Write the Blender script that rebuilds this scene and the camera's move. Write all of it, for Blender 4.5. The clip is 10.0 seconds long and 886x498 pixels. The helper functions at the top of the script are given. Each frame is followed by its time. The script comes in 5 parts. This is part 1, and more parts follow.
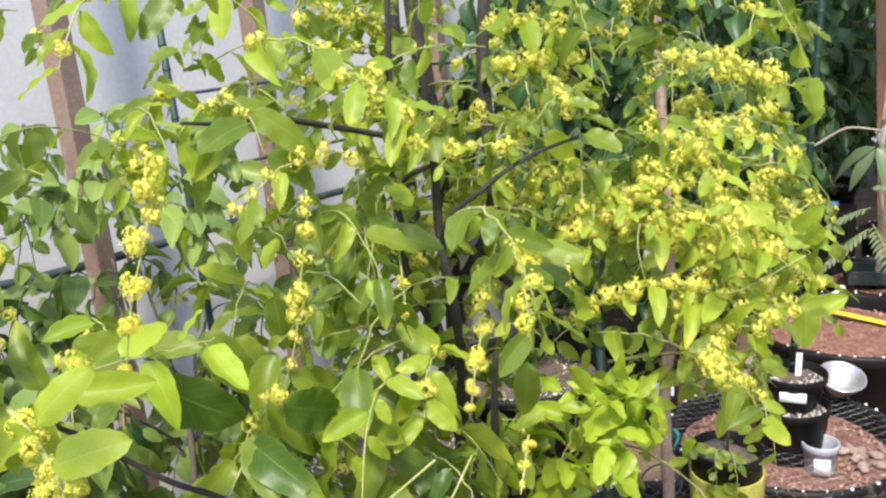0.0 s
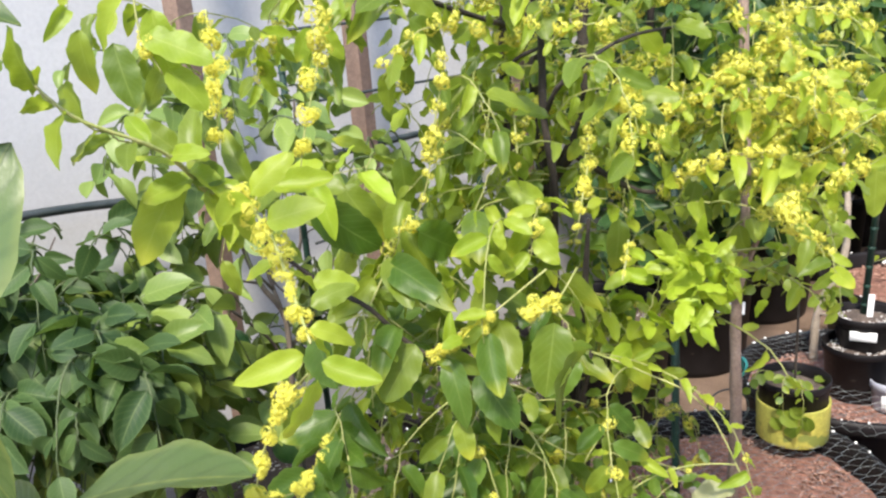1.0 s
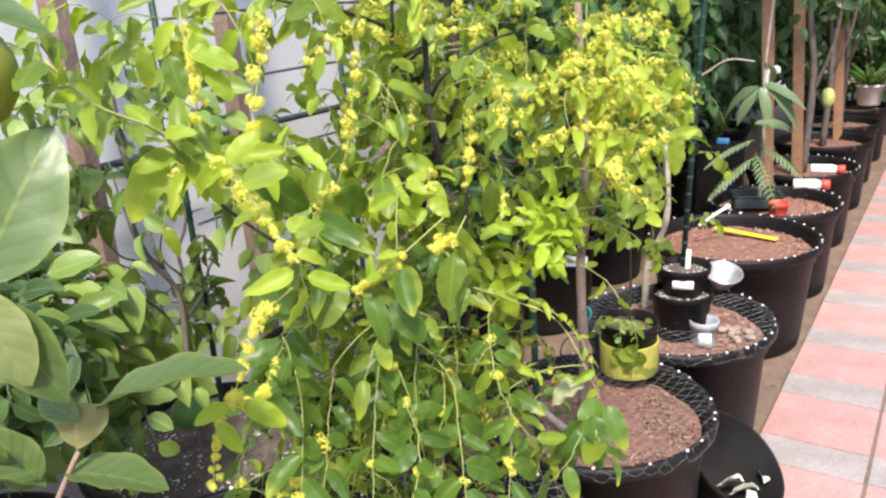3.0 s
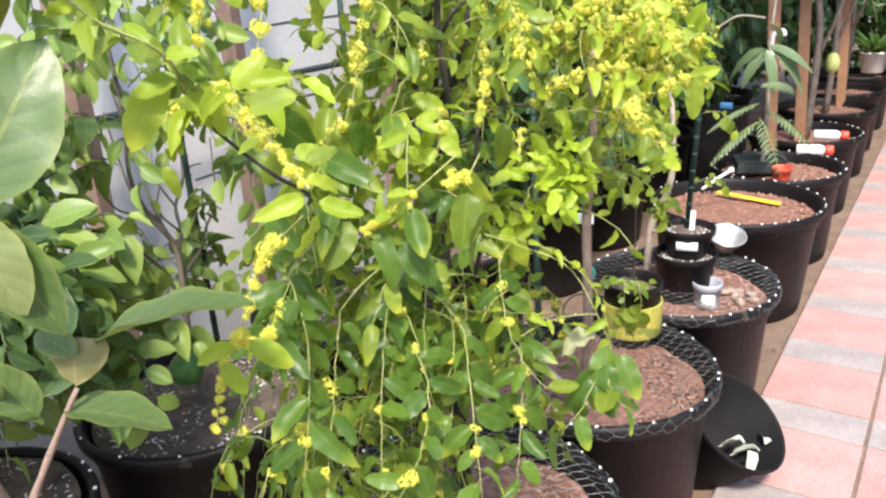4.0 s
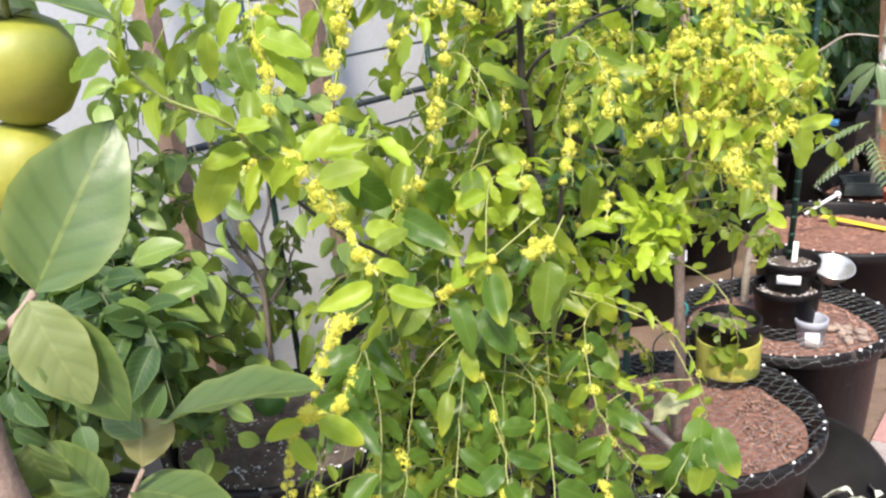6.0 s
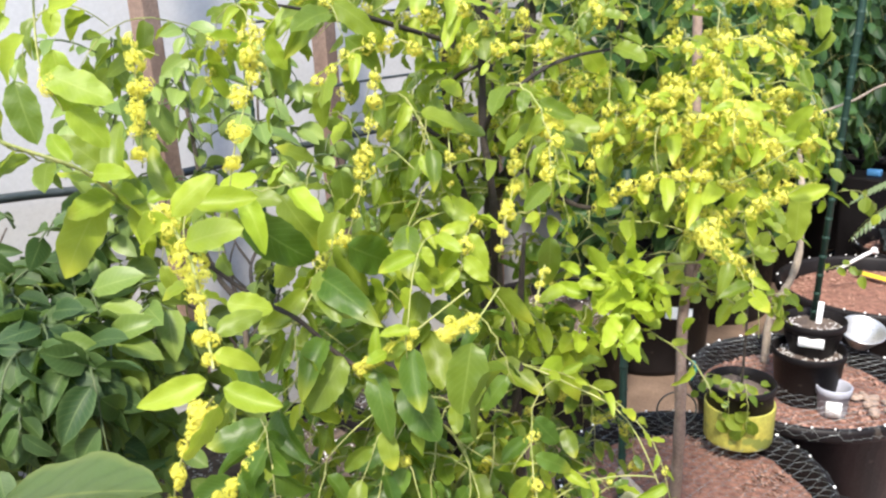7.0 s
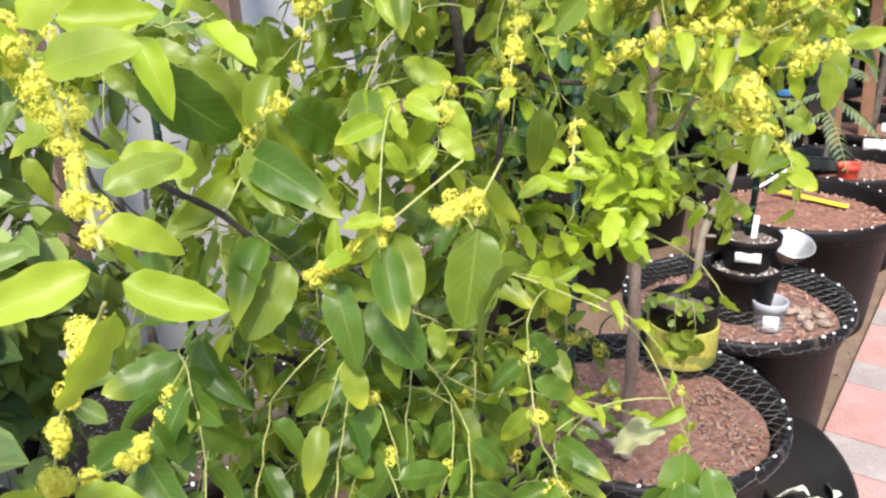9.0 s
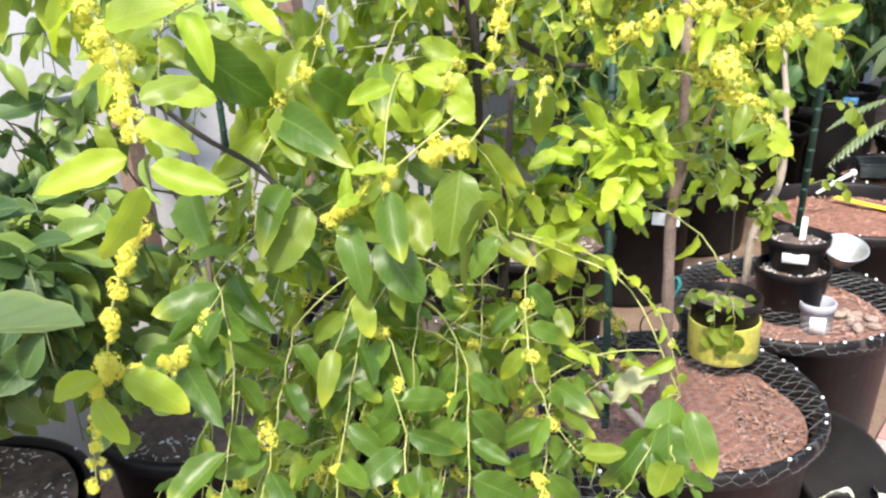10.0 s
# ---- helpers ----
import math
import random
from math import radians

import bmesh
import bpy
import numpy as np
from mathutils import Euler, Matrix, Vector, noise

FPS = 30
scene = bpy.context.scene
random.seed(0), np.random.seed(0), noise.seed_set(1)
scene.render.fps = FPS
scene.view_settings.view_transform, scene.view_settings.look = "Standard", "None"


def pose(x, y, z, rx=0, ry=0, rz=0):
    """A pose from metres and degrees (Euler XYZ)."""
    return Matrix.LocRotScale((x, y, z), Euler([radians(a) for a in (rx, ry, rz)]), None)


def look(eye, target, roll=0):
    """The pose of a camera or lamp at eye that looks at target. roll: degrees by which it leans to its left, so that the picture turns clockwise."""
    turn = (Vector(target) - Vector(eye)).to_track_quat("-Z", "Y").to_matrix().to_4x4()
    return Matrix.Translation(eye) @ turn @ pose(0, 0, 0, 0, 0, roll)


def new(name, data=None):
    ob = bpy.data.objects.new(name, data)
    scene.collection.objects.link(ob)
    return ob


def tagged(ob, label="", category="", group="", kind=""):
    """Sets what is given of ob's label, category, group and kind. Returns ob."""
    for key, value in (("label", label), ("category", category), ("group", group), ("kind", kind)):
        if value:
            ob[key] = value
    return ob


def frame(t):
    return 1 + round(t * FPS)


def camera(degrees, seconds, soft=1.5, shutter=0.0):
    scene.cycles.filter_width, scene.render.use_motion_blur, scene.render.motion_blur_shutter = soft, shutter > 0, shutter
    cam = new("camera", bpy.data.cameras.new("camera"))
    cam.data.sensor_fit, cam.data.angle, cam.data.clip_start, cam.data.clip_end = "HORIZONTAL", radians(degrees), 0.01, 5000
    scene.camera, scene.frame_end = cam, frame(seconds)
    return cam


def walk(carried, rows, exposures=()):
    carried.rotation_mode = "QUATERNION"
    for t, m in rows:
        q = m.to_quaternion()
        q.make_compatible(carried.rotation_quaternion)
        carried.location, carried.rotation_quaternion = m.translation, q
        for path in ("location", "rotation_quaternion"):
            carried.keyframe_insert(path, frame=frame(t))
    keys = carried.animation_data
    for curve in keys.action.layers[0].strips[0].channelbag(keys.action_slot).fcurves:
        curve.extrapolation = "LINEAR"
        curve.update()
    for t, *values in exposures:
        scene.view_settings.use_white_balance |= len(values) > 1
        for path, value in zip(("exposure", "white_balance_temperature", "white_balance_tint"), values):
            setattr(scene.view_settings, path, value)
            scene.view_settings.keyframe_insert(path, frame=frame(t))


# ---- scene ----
cam = camera(60.0, 10.0, 2.35)
PATH = [
    (0, (0.581, -0.042, 1.426), (-0.689, 1.426, 0.944), -5.4),
    (0.5, (0.622, -0.102, 1.387), (-0.718, 1.279, 0.843), -5.5),
    (1, (0.628, -0.168, 1.356), (-0.756, 1.173, 0.82), -5.1),
    (1.5, (0.639, -0.25, 1.349), (-0.692, 1.093, 0.697), -6.5),
    (2, (0.665, -0.304, 1.388), (-0.58, 1.132, 0.765), -7.0),
    (2.5, (0.687, -0.331, 1.41), (-0.435, 1.218, 0.826), -5.9),
    (3, (0.709, -0.348, 1.383), (-0.378, 1.218, 0.779), -4.3),
    (3.2, (0.707, -0.345, 1.373), (-0.347, 1.225, 0.722), -2.8),
    (4.3, (0.665, -0.342, 1.342), (-0.425, 1.195, 0.673), -4.8),
    (4.5, (0.656, -0.346, 1.345), (-0.463, 1.181, 0.7), -6.0),
    (5, (0.655, -0.355, 1.358), (-0.535, 1.129, 0.74), -6.6),
    (6.3, (0.657, -0.248, 1.384), (-0.625, 1.15, 0.752), -5.0),
    (6.5, (0.668, -0.217, 1.379), (-0.651, 1.157, 0.768), -4.9),
    (7, (0.665, -0.144, 1.382), (-0.671, 1.23, 0.81), -3.0),
    (7.5, (0.61, -0.086, 1.348), (-0.63, 1.342, 0.696), -3.7),
    (8, (0.549, -0.062, 1.346), (-0.625, 1.422, 0.698), -3.4),
    (8.5, (0.524, -0.061, 1.322), (-0.628, 1.412, 0.612), -2.6),
    (9, (0.524, -0.074, 1.289), (-0.591, 1.419, 0.562), -2.4),
    (9.5, (0.559, -0.094, 1.261), (-0.615, 1.373, 0.575), -3.4),
    (10, (0.614, -0.112, 1.267), (-0.645, 1.285, 0.585), -3.3),
]
# the clip's camera brightens and darkens a little on its way
EXPOSURES = ((0, 1.77), (1.0, 1.87), (2.0, 2.13), (3.0, 1.95), (4.5, 2.09), (5.0, 2.05), (6.5, 1.93), (7.0, 2.01), (8.5, 1.89), (9.0, 1.97), (10.0, 2.25))
walk(cam, [(t, look(eye, target, roll)) for t, eye, target, roll in PATH], [(t, stops, 6720, 12) for t, stops in EXPOSURES])

# ---- light ----
SUN_DIR = Vector((0.42, -0.62, 0.98)).normalized()
world = bpy.data.worlds.new("daylight")
scene.world = world
world.use_nodes = True
wn = world.node_tree.nodes
sky = wn.new("ShaderNodeTexSky")
sky.sky_type, sky.sun_disc = "NISHITA", False
sky.sun_elevation = math.asin(SUN_DIR.z)
sky.sun_rotation = math.atan2(SUN_DIR.x, SUN_DIR.y)
wn["Background"].inputs["Strength"].default_value = 0.15
world.node_tree.links.new(sky.outputs[0], wn["Background"].inputs["Color"])
sun_data = bpy.data.lights.new("sun", "SUN")
sun_data.energy, sun_data.angle, sun_data.color = 1.8, radians(8.0), (1.0, 0.95, 0.85)
sun = new("sun", sun_data)
sun.matrix_world = look(SUN_DIR * 20, (0, 0, 0))


# ---- small mesh tools ----
def part(name, bm, material, parent=None, label="", smooth=True):
    me = bpy.data.meshes.new(name)
    bm.to_mesh(me)
    bm.free()
    return part_mesh(name, me, material, parent, label, smooth)


def part_mesh(name, me, material, parent=None, label="", smooth=True):
    if material is not None and not me.materials:
        me.materials.append(material)
    if smooth:
        me.polygons.foreach_set("use_smooth", [True] * len(me.polygons))
    ob = new(name, me)
    if parent is not None:
        ob.parent = parent
    if label:
        tagged(ob, label)
    return ob


def empty(name, x=0, y=0, z=0, rz=0):
    ob = new(name)
    ob.empty_display_size = 0.05
    ob.matrix_basis = pose(x, y, z, 0, 0, rz)
    return ob


def lathe(bm, profile, segs=40, m=None):
    """Turns a profile of (radius, height) about z."""
    rings = []
    for r, z in profile:
        if r < 1e-5:
            rings.append([bm.verts.new((0, 0, z))])
        else:
            rings.append([bm.verts.new((r * math.cos(2 * math.pi * i / segs), r * math.sin(2 * math.pi * i / segs), z)) for i in range(segs)])
    made = [v for ring in rings for v in ring]
    for a, b in zip(rings, rings[1:]):
        for i in range(segs):
            j = (i + 1) % segs
            if len(a) == 1 and len(b) == 1:
                continue
            if len(a) == 1:
                bm.faces.new((a[0], b[i], b[j]))
            elif len(b) == 1:
                bm.faces.new((a[i], b[0], a[j]))
            else:
                bm.faces.new((a[i], b[i], b[j], a[j]))
    if m is not None:
        bmesh.ops.transform(bm, matrix=m, verts=made)
    return bm


def smooth_line(points, steps=6):
    """A Catmull-Rom curve through the points."""
    p = [Vector(q) for q in points]
    if len(p) == 2:
        return [p[0].lerp(p[1], i / steps) for i in range(steps + 1)]
    p = [2 * p[0] - p[1]] + p + [2 * p[-1] - p[-2]]
    out = []
    for a, b, c, d in zip(p, p[1:], p[2:], p[3:]):
        for i in range(steps):
            t = i / steps
            out.append(0.5 * (2 * b + (c - a) * t + (2 * a - 5 * b + 4 * c - d) * t * t + (3 * b - a - 3 * c + d) * t ** 3))
    return out + [p[-2]]


def tube(bm, line, r0, r1, segs=6, knobs=0.0):
    """A tapered stem along a line."""
    rings, n = [], len(line)
    side = Vector((1, 0, 0))
    for i, q in enumerate(line):
        way = (line[min(i + 1, n - 1)] - line[max(i - 1, 0)]).normalized()
        side = side - way * side.dot(way)
        if side.length < 1e-4:
            side = way.orthogonal()
        side.normalize()
        over = way.cross(side)
        r = r0 + (r1 - r0) * i / max(n - 1, 1)
        r *= 1 + knobs * (random.random() - 0.4)
        rings.append([bm.verts.new(q + r * (math.cos(a) * side + math.sin(a) * over)) for a in (2 * math.pi * k / segs for k in range(segs))])
    for a, b in zip(rings, rings[1:]):
        for k in range(segs):
            bm.faces.new((a[k], a[(k + 1) % segs], b[(k + 1) % segs], b[k]))
    bm.faces.new(rings[0][::-1])
    bm.faces.new(rings[-1])
    return bm


def box(bm, sx, sy, sz, m=None, bevel=0.0):
    made = bmesh.ops.create_cube(bm, size=1.0, matrix=(m or Matrix()) @ Matrix.Diagonal((sx, sy, sz, 1)))["verts"]
    if bevel:
        edges = list({e for v in made for e in v.link_edges})
        bmesh.ops.bevel(bm, geom=edges, offset=bevel, segments=2, profile=0.7, affect="EDGES")
    return bm


def array_mesh(name, verts, faces, uvs=None):
    """A mesh from numpy arrays of vertices, of faces with one count of corners, and of a UV for each vertex."""
    me = bpy.data.meshes.new(name)
    k = faces.shape[1]
    me.vertices.add(len(verts))
    me.vertices.foreach_set("co", verts.astype(np.float32).ravel())
    me.loops.add(faces.size)
    me.loops.foreach_set("vertex_index", faces.astype(np.int32).ravel())
    me.polygons.add(len(faces))
    me.polygons.foreach_set("loop_start", np.arange(0, faces.size, k, dtype=np.int32))
    if uvs is not None:
        me.uv_layers.new(name="UVMap").data.foreach_set("uv", uvs[faces.ravel()].astype(np.float32).ravel())
    me.update(calc_edges=True)
    return me


# ---- materials ----
def nodes_of(name):
    m = bpy.data.materials.new(name)
    m.use_nodes = True
    nt = m.node_tree
    bsdf = nt.nodes["Principled BSDF"]

    def add(kind, **settings):
        node = nt.nodes.new(kind)
        for key, value in settings.items():
            if key in node.inputs:
                node.inputs[key].default_value = value
        return node

    return m, nt, bsdf, add, nt.links.new


def mixed(add, link, nt, fac, a, b):
    mx = nt.nodes.new("ShaderNodeMix")
    mx.data_type = "RGBA"
    for sock, v in ((mx.inputs[0], fac), (mx.inputs[6], a), (mx.inputs[7], b)):
        if isinstance(v, bpy.types.NodeSocket):
            link(v, sock)
        else:
            sock.default_value = (*v, 1) if isinstance(v, tuple) and len(v) == 3 else v
    return mx.outputs[2]


def surface(name, a, b, rough=0.7, scale=20.0, fine=140.0, bump=0.3, metal=0.0, spots=None, spot_scale=60.0, spot_at=0.68, vary=0.0, coat=0.0, spec=0.5, grain_low=0.65, grain_high=1.25):
    """A surface with coarse blotches from a to b, fine grain and relief, and spots of a third colour."""
    m, nt, bsdf, add, link = nodes_of(name)
    co = add("ShaderNodeTexCoord").outputs["Object"]
    n1 = add("ShaderNodeTexNoise", Scale=scale, Detail=5.0, Roughness=0.6)
    n2 = add("ShaderNodeTexNoise", Scale=fine, Detail=4.0, Roughness=0.7)
    link(co, n1.inputs["Vector"]), link(co, n2.inputs["Vector"])
    ramp = nt.nodes.new("ShaderNodeMapRange")
    ramp.inputs[1].default_value, ramp.inputs[2].default_value = 0.32, 0.68
    link(n1.outputs["Fac"], ramp.inputs[0])
    colour = mixed(add, link, nt, ramp.outputs[0], a, b)
    grain = nt.nodes.new("ShaderNodeMapRange")
    grain.inputs[1].default_value, grain.inputs[2].default_value, grain.inputs[3].default_value, grain.inputs[4].default_value = 0.25, 0.75, grain_low, grain_high
    link(n2.outputs["Fac"], grain.inputs[0])
    mul = nt.nodes.new("ShaderNodeVectorMath")
    mul.operation = "SCALE"
    link(colour, mul.inputs[0]), link(grain.outputs[0], mul.inputs["Scale"])
    colour = mul.outputs[0]
    if spots:
        n3 = add("ShaderNodeTexNoise", Scale=spot_scale, Detail=2.0)
        link(co, n3.inputs["Vector"])
        cut = nt.nodes.new("ShaderNodeMapRange")
        cut.inputs[1].default_value, cut.inputs[2].default_value = spot_at, spot_at + 0.03
        link(n3.outputs["Fac"], cut.inputs[0])
        colour = mixed(add, link, nt, cut.outputs[0], colour, spots)
    if vary:
        info = nt.nodes.new("ShaderNodeObjectInfo")
        geo = nt.nodes.new("ShaderNodeNewGeometry")
        plus = nt.nodes.new("ShaderNodeMath")
        plus.operation = "ADD"
        link(info.outputs["Random"], plus.inputs[0]), link(geo.outputs["Random Per Island"], plus.inputs[1])
        vr = nt.nodes.new("ShaderNodeMapRange")
        vr.inputs[2].default_value, vr.inputs[3].default_value, vr.inputs[4].default_value = 2.0, 1 - vary, 1 + vary
        link(plus.outputs[0], vr.inputs[0])
        m2 = nt.nodes.new("ShaderNodeVectorMath")
        m2.operation = "SCALE"
        link(colour, m2.inputs[0]), link(vr.outputs[0], m2.inputs["Scale"])
        colour = m2.outputs[0]
    link(colour, bsdf.inputs["Base Color"])
    rr = nt.nodes.new("ShaderNodeMapRange")
    rr.inputs[3].default_value, rr.inputs[4].default_value = max(rough - 0.12, 0.02), min(rough + 0.12, 1)
    link(n2.outputs["Fac"], rr.inputs[0]), link(rr.outputs[0], bsdf.inputs["Roughness"])
    bsdf.inputs["Metallic"].default_value = metal
    bsdf.inputs["Coat Weight"].default_value = coat
    bsdf.inputs["Specular IOR Level"].default_value = spec
    bp = add("ShaderNodeBump", Strength=bump, Distance=0.004)
    both = nt.nodes.new("ShaderNodeMath")
    both.operation = "ADD"
    link(n1.outputs["Fac"], both.inputs[0]), link(n2.outputs["Fac"], both.inputs[1])
    link(both.outputs[0], bp.inputs["Height"]), link(bp.outputs[0], bsdf.inputs["Normal"])
    return m


def leafy(name, dark, light, edge, through_colour, rough=0.35, through_part=0.35, vein=0.5, veins=9.0, tip=None, rim=0.26, sunk=None):
    """A leaf: colour differs from leaf to leaf, with a pale midrib, side veins and a paler margin that also paints in
    backlit edges; light passes through it.
    """
    m, nt, bsdf, add, link = nodes_of(name)

    def maths(op, *values):
        node = nt.nodes.new("ShaderNodeMath")
        node.operation = op
        for sock, v in zip(node.inputs, values):
            if isinstance(v, bpy.types.NodeSocket):
                link(v, sock)
            else:
                sock.default_value = v
        return node.outputs[0]

    uv = add("ShaderNodeUVMap")
    sep = nt.nodes.new("ShaderNodeSeparateXYZ")
    link(uv.outputs[0], sep.inputs[0])
    across = maths("ABSOLUTE", maths("SUBTRACT", sep.outputs[0], 0.5))
    info, geo = nt.nodes.new("ShaderNodeObjectInfo"), nt.nodes.new("ShaderNodeNewGeometry")
    chance = maths("FRACT", maths("ADD", info.outputs["Random"], geo.outputs["Random Per Island"]))
    noise_node = add("ShaderNodeTexNoise", Scale=45.0, Detail=3.0)
    link(add("ShaderNodeTexCoord").outputs["Object"], noise_node.inputs["Vector"])
    tone = maths("ADD", maths("MULTIPLY", chance, 0.75), maths("MULTIPLY", noise_node.outputs["Fac"], 0.3))
    colour = mixed(add, link, nt, tone, dark, light)
    ribs = maths("LESS_THAN", across, 0.022)
    side = maths("SINE", maths("MULTIPLY", maths("SUBTRACT", sep.outputs[1], maths("MULTIPLY", across, 0.55)), veins * 6.2832))
    sides = maths("MULTIPLY", maths("GREATER_THAN", side, 0.86), 0.35)
    lines = maths("MULTIPLY", maths("MAXIMUM", ribs, 0.0 if sunk else sides), vein)
    colour = mixed(add, link, nt, lines, colour, edge)
    relief = maths("SUBTRACT", maths("MULTIPLY", noise_node.outputs["Fac"], 0.25), lines)
    if sunk:
        furrow = nt.nodes.new("ShaderNodeMapRange")
        furrow.inputs[1].default_value, furrow.inputs[2].default_value, furrow.inputs[4].default_value = 0.35, 1.0, 0.34
        link(side, furrow.inputs[0])
        colour = mixed(add, link, nt, furrow.outputs[0], colour, sunk)
        relief = maths("SUBTRACT", relief, maths("MULTIPLY", side, 0.14))
    margin = nt.nodes.new("ShaderNodeMapRange")
    margin.inputs[1].default_value, margin.inputs[2].default_value, margin.inputs[4].default_value = 0.38, 0.5, rim
    link(across, margin.inputs[0])
    colour = mixed(add, link, nt, margin.outputs[0], colour, edge)
    if tip:
        end = nt.nodes.new("ShaderNodeMapRange")
        end.inputs[1].default_value, end.inputs[2].default_value, end.inputs[4].default_value = 0.76, 1.02, 0.7
        link(maths("ADD", sep.outputs[1], maths("MULTIPLY", chance, 0.12)), end.inputs[0])
        some = maths("GREATER_THAN", maths("FRACT", maths("MULTIPLY", chance, 7.3)), 0.72)
        colour = mixed(add, link, nt, maths("MULTIPLY", end.outputs[0], some), colour, tip)
    link(colour, bsdf.inputs["Base Color"])
    bsdf.inputs["Roughness"].default_value = rough
    bsdf.inputs["Specular IOR Level"].default_value = 0.40
    bp = add("ShaderNodeBump", Strength=0.35, Distance=0.002)
    link(relief, bp.inputs["Height"])
    link(bp.outputs[0], bsdf.inputs["Normal"])
    thin = add("ShaderNodeBsdfTranslucent")
    glow = mixed(add, link, nt, 0.5, colour, through_colour)
    link(glow, thin.inputs["Color"]), link(bp.outputs[0], thin.inputs["Normal"])
    mx = nt.nodes.new("ShaderNodeMixShader")
    mx.inputs[0].default_value = through_part
    link(bsdf.outputs[0], mx.inputs[1]), link(thin.outputs[0], mx.inputs[2])
    link(mx.outputs[0], nt.nodes["Material Output"].inputs["Surface"])
    return m


def petals(name, a, b, through_colour):
    """Small waxy petals: pale yellow that lets light through."""
    m, nt, bsdf, add, link = nodes_of(name)
    geo = nt.nodes.new("ShaderNodeNewGeometry")
    grain = add("ShaderNodeTexNoise", Scale=500.0, Detail=3.0)
    link(add("ShaderNodeTexCoord").outputs["Object"], grain.inputs["Vector"])
    both = nt.nodes.new("ShaderNodeMath")
    both.operation = "MULTIPLY_ADD"
    both.inputs[1].default_value = 0.5
    link(geo.outputs["Random Per Island"], both.inputs[0]), link(grain.outputs["Fac"], both.inputs[2])
    link(mixed(add, link, nt, both.outputs[0], a, b), bsdf.inputs["Base Color"])
    bsdf.inputs["Roughness"].default_value = 0.6
    thin = add("ShaderNodeBsdfTranslucent", Color=(*through_colour, 1))
    mx = nt.nodes.new("ShaderNodeMixShader")
    mx.inputs[0].default_value = 0.35
    link(bsdf.outputs[0], mx.inputs[1]), link(thin.outputs[0], mx.inputs[2])
    link(mx.outputs[0], nt.nodes["Material Output"].inputs["Surface"])
    return m


M_JUJUBE = leafy("jujube_leaf", (0.050, 0.110, 0.014), (0.240, 0.310, 0.032), (0.34, 0.42, 0.10), (0.46, 0.58, 0.03), 0.40, 0.44, 0.34, tip=(0.48, 0.50, 0.05), rim=0.16)
M_JUJUBE_NEW = leafy("young_jujube_leaf", (0.19, 0.300, 0.020), (0.36, 0.44, 0.042), (0.48, 0.53, 0.12), (0.57, 0.71, 0.04), 0.42, 0.44, 0.34, tip=(0.54, 0.55, 0.06), rim=0.2)
M_JUJUBE_LIME = leafy("lime_jujube_leaf", (0.26, 0.40, 0.024), (0.42, 0.53, 0.052), (0.52, 0.59, 0.12), (0.61, 0.76, 0.05), 0.46, 0.42, 0.34, rim=0.18)
# deep green of older leaves, darkened further for shade low in the crown
M_JUJUBE_DEEP = leafy("mature_jujube_leaf_shaded", (0.026, 0.076, 0.011), (0.115, 0.200, 0.026), (0.25, 0.34, 0.09), (0.34, 0.50, 0.03), 0.38, 0.38, 0.34, tip=(0.40, 0.44, 0.05), rim=0.16)
M_CITRUS = leafy("citrus_leaf", (0.022, 0.06, 0.02), (0.08, 0.15, 0.04), (0.2, 0.3, 0.09), (0.25, 0.42, 0.04), 0.3, 0.25)
M_CITRUS_FRESH = leafy("fresh_citrus_leaf", (0.090, 0.165, 0.038), (0.25, 0.335, 0.070), (0.31, 0.38, 0.12), (0.36, 0.48, 0.05), 0.42, 0.3)
M_CITRUS_MID = leafy("broad_citrus_leaf", (0.015, 0.046, 0.014), (0.066, 0.122, 0.030), (0.18, 0.26, 0.085), (0.24, 0.40, 0.05), 0.58, 0.28)
M_DARK = leafy("avocado_leaf", (0.012, 0.04, 0.012), (0.05, 0.12, 0.03), (0.12, 0.18, 0.06), (0.18, 0.32, 0.04), 0.4, 0.25)
M_PERSIMMON = leafy("persimmon_leaf", (0.056, 0.104, 0.030), (0.108, 0.160, 0.050), (0.30, 0.33, 0.08), (0.36, 0.46, 0.07), 0.38, 0.26, 0.30, 6.0, rim=0.26, sunk=(0.036, 0.072, 0.020))
M_PERSIMMON_PALE = leafy("pale_persimmon_leaf", (0.135, 0.175, 0.055), (0.20, 0.235, 0.08), (0.32, 0.32, 0.10), (0.46, 0.52, 0.11), 0.5, 0.28, 0.25, 6.0, sunk=(0.10, 0.135, 0.042))
M_PERSIMMON_TAN = leafy("tan_persimmon_leaf", (0.17, 0.165, 0.06), (0.25, 0.23, 0.09), (0.34, 0.28, 0.13), (0.4, 0.36, 0.10), 0.55, 0.2, 0.4, 6.0)
M_CITRUS_TWIG = surface("dark_green_twig", (0.05, 0.08, 0.03), (0.10, 0.13, 0.05), 0.6, 60, 400, 0.2)
M_PALE = leafy("long_leaf", (0.09, 0.15, 0.065), (0.18, 0.25, 0.13), (0.35, 0.4, 0.22), (0.3, 0.45, 0.1), 0.4, 0.25)
M_BLOOM = petals("jujube_blossom", (0.66, 0.635, 0.070), (0.78, 0.755, 0.16), (0.90, 0.86, 0.12))
M_TWIG = surface("green_twig", (0.26, 0.31, 0.075), (0.40, 0.39, 0.15), 0.55, 60, 400, 0.2)
M_BARK = surface("dark_bark", (0.022, 0.018, 0.015), (0.060, 0.047, 0.038), 0.85, 30, 220, 0.8)
M_BARK_BROWN = surface("brown_bark", (0.23, 0.16, 0.12), (0.36, 0.27, 0.21), 0.8, 25, 180, 0.6)
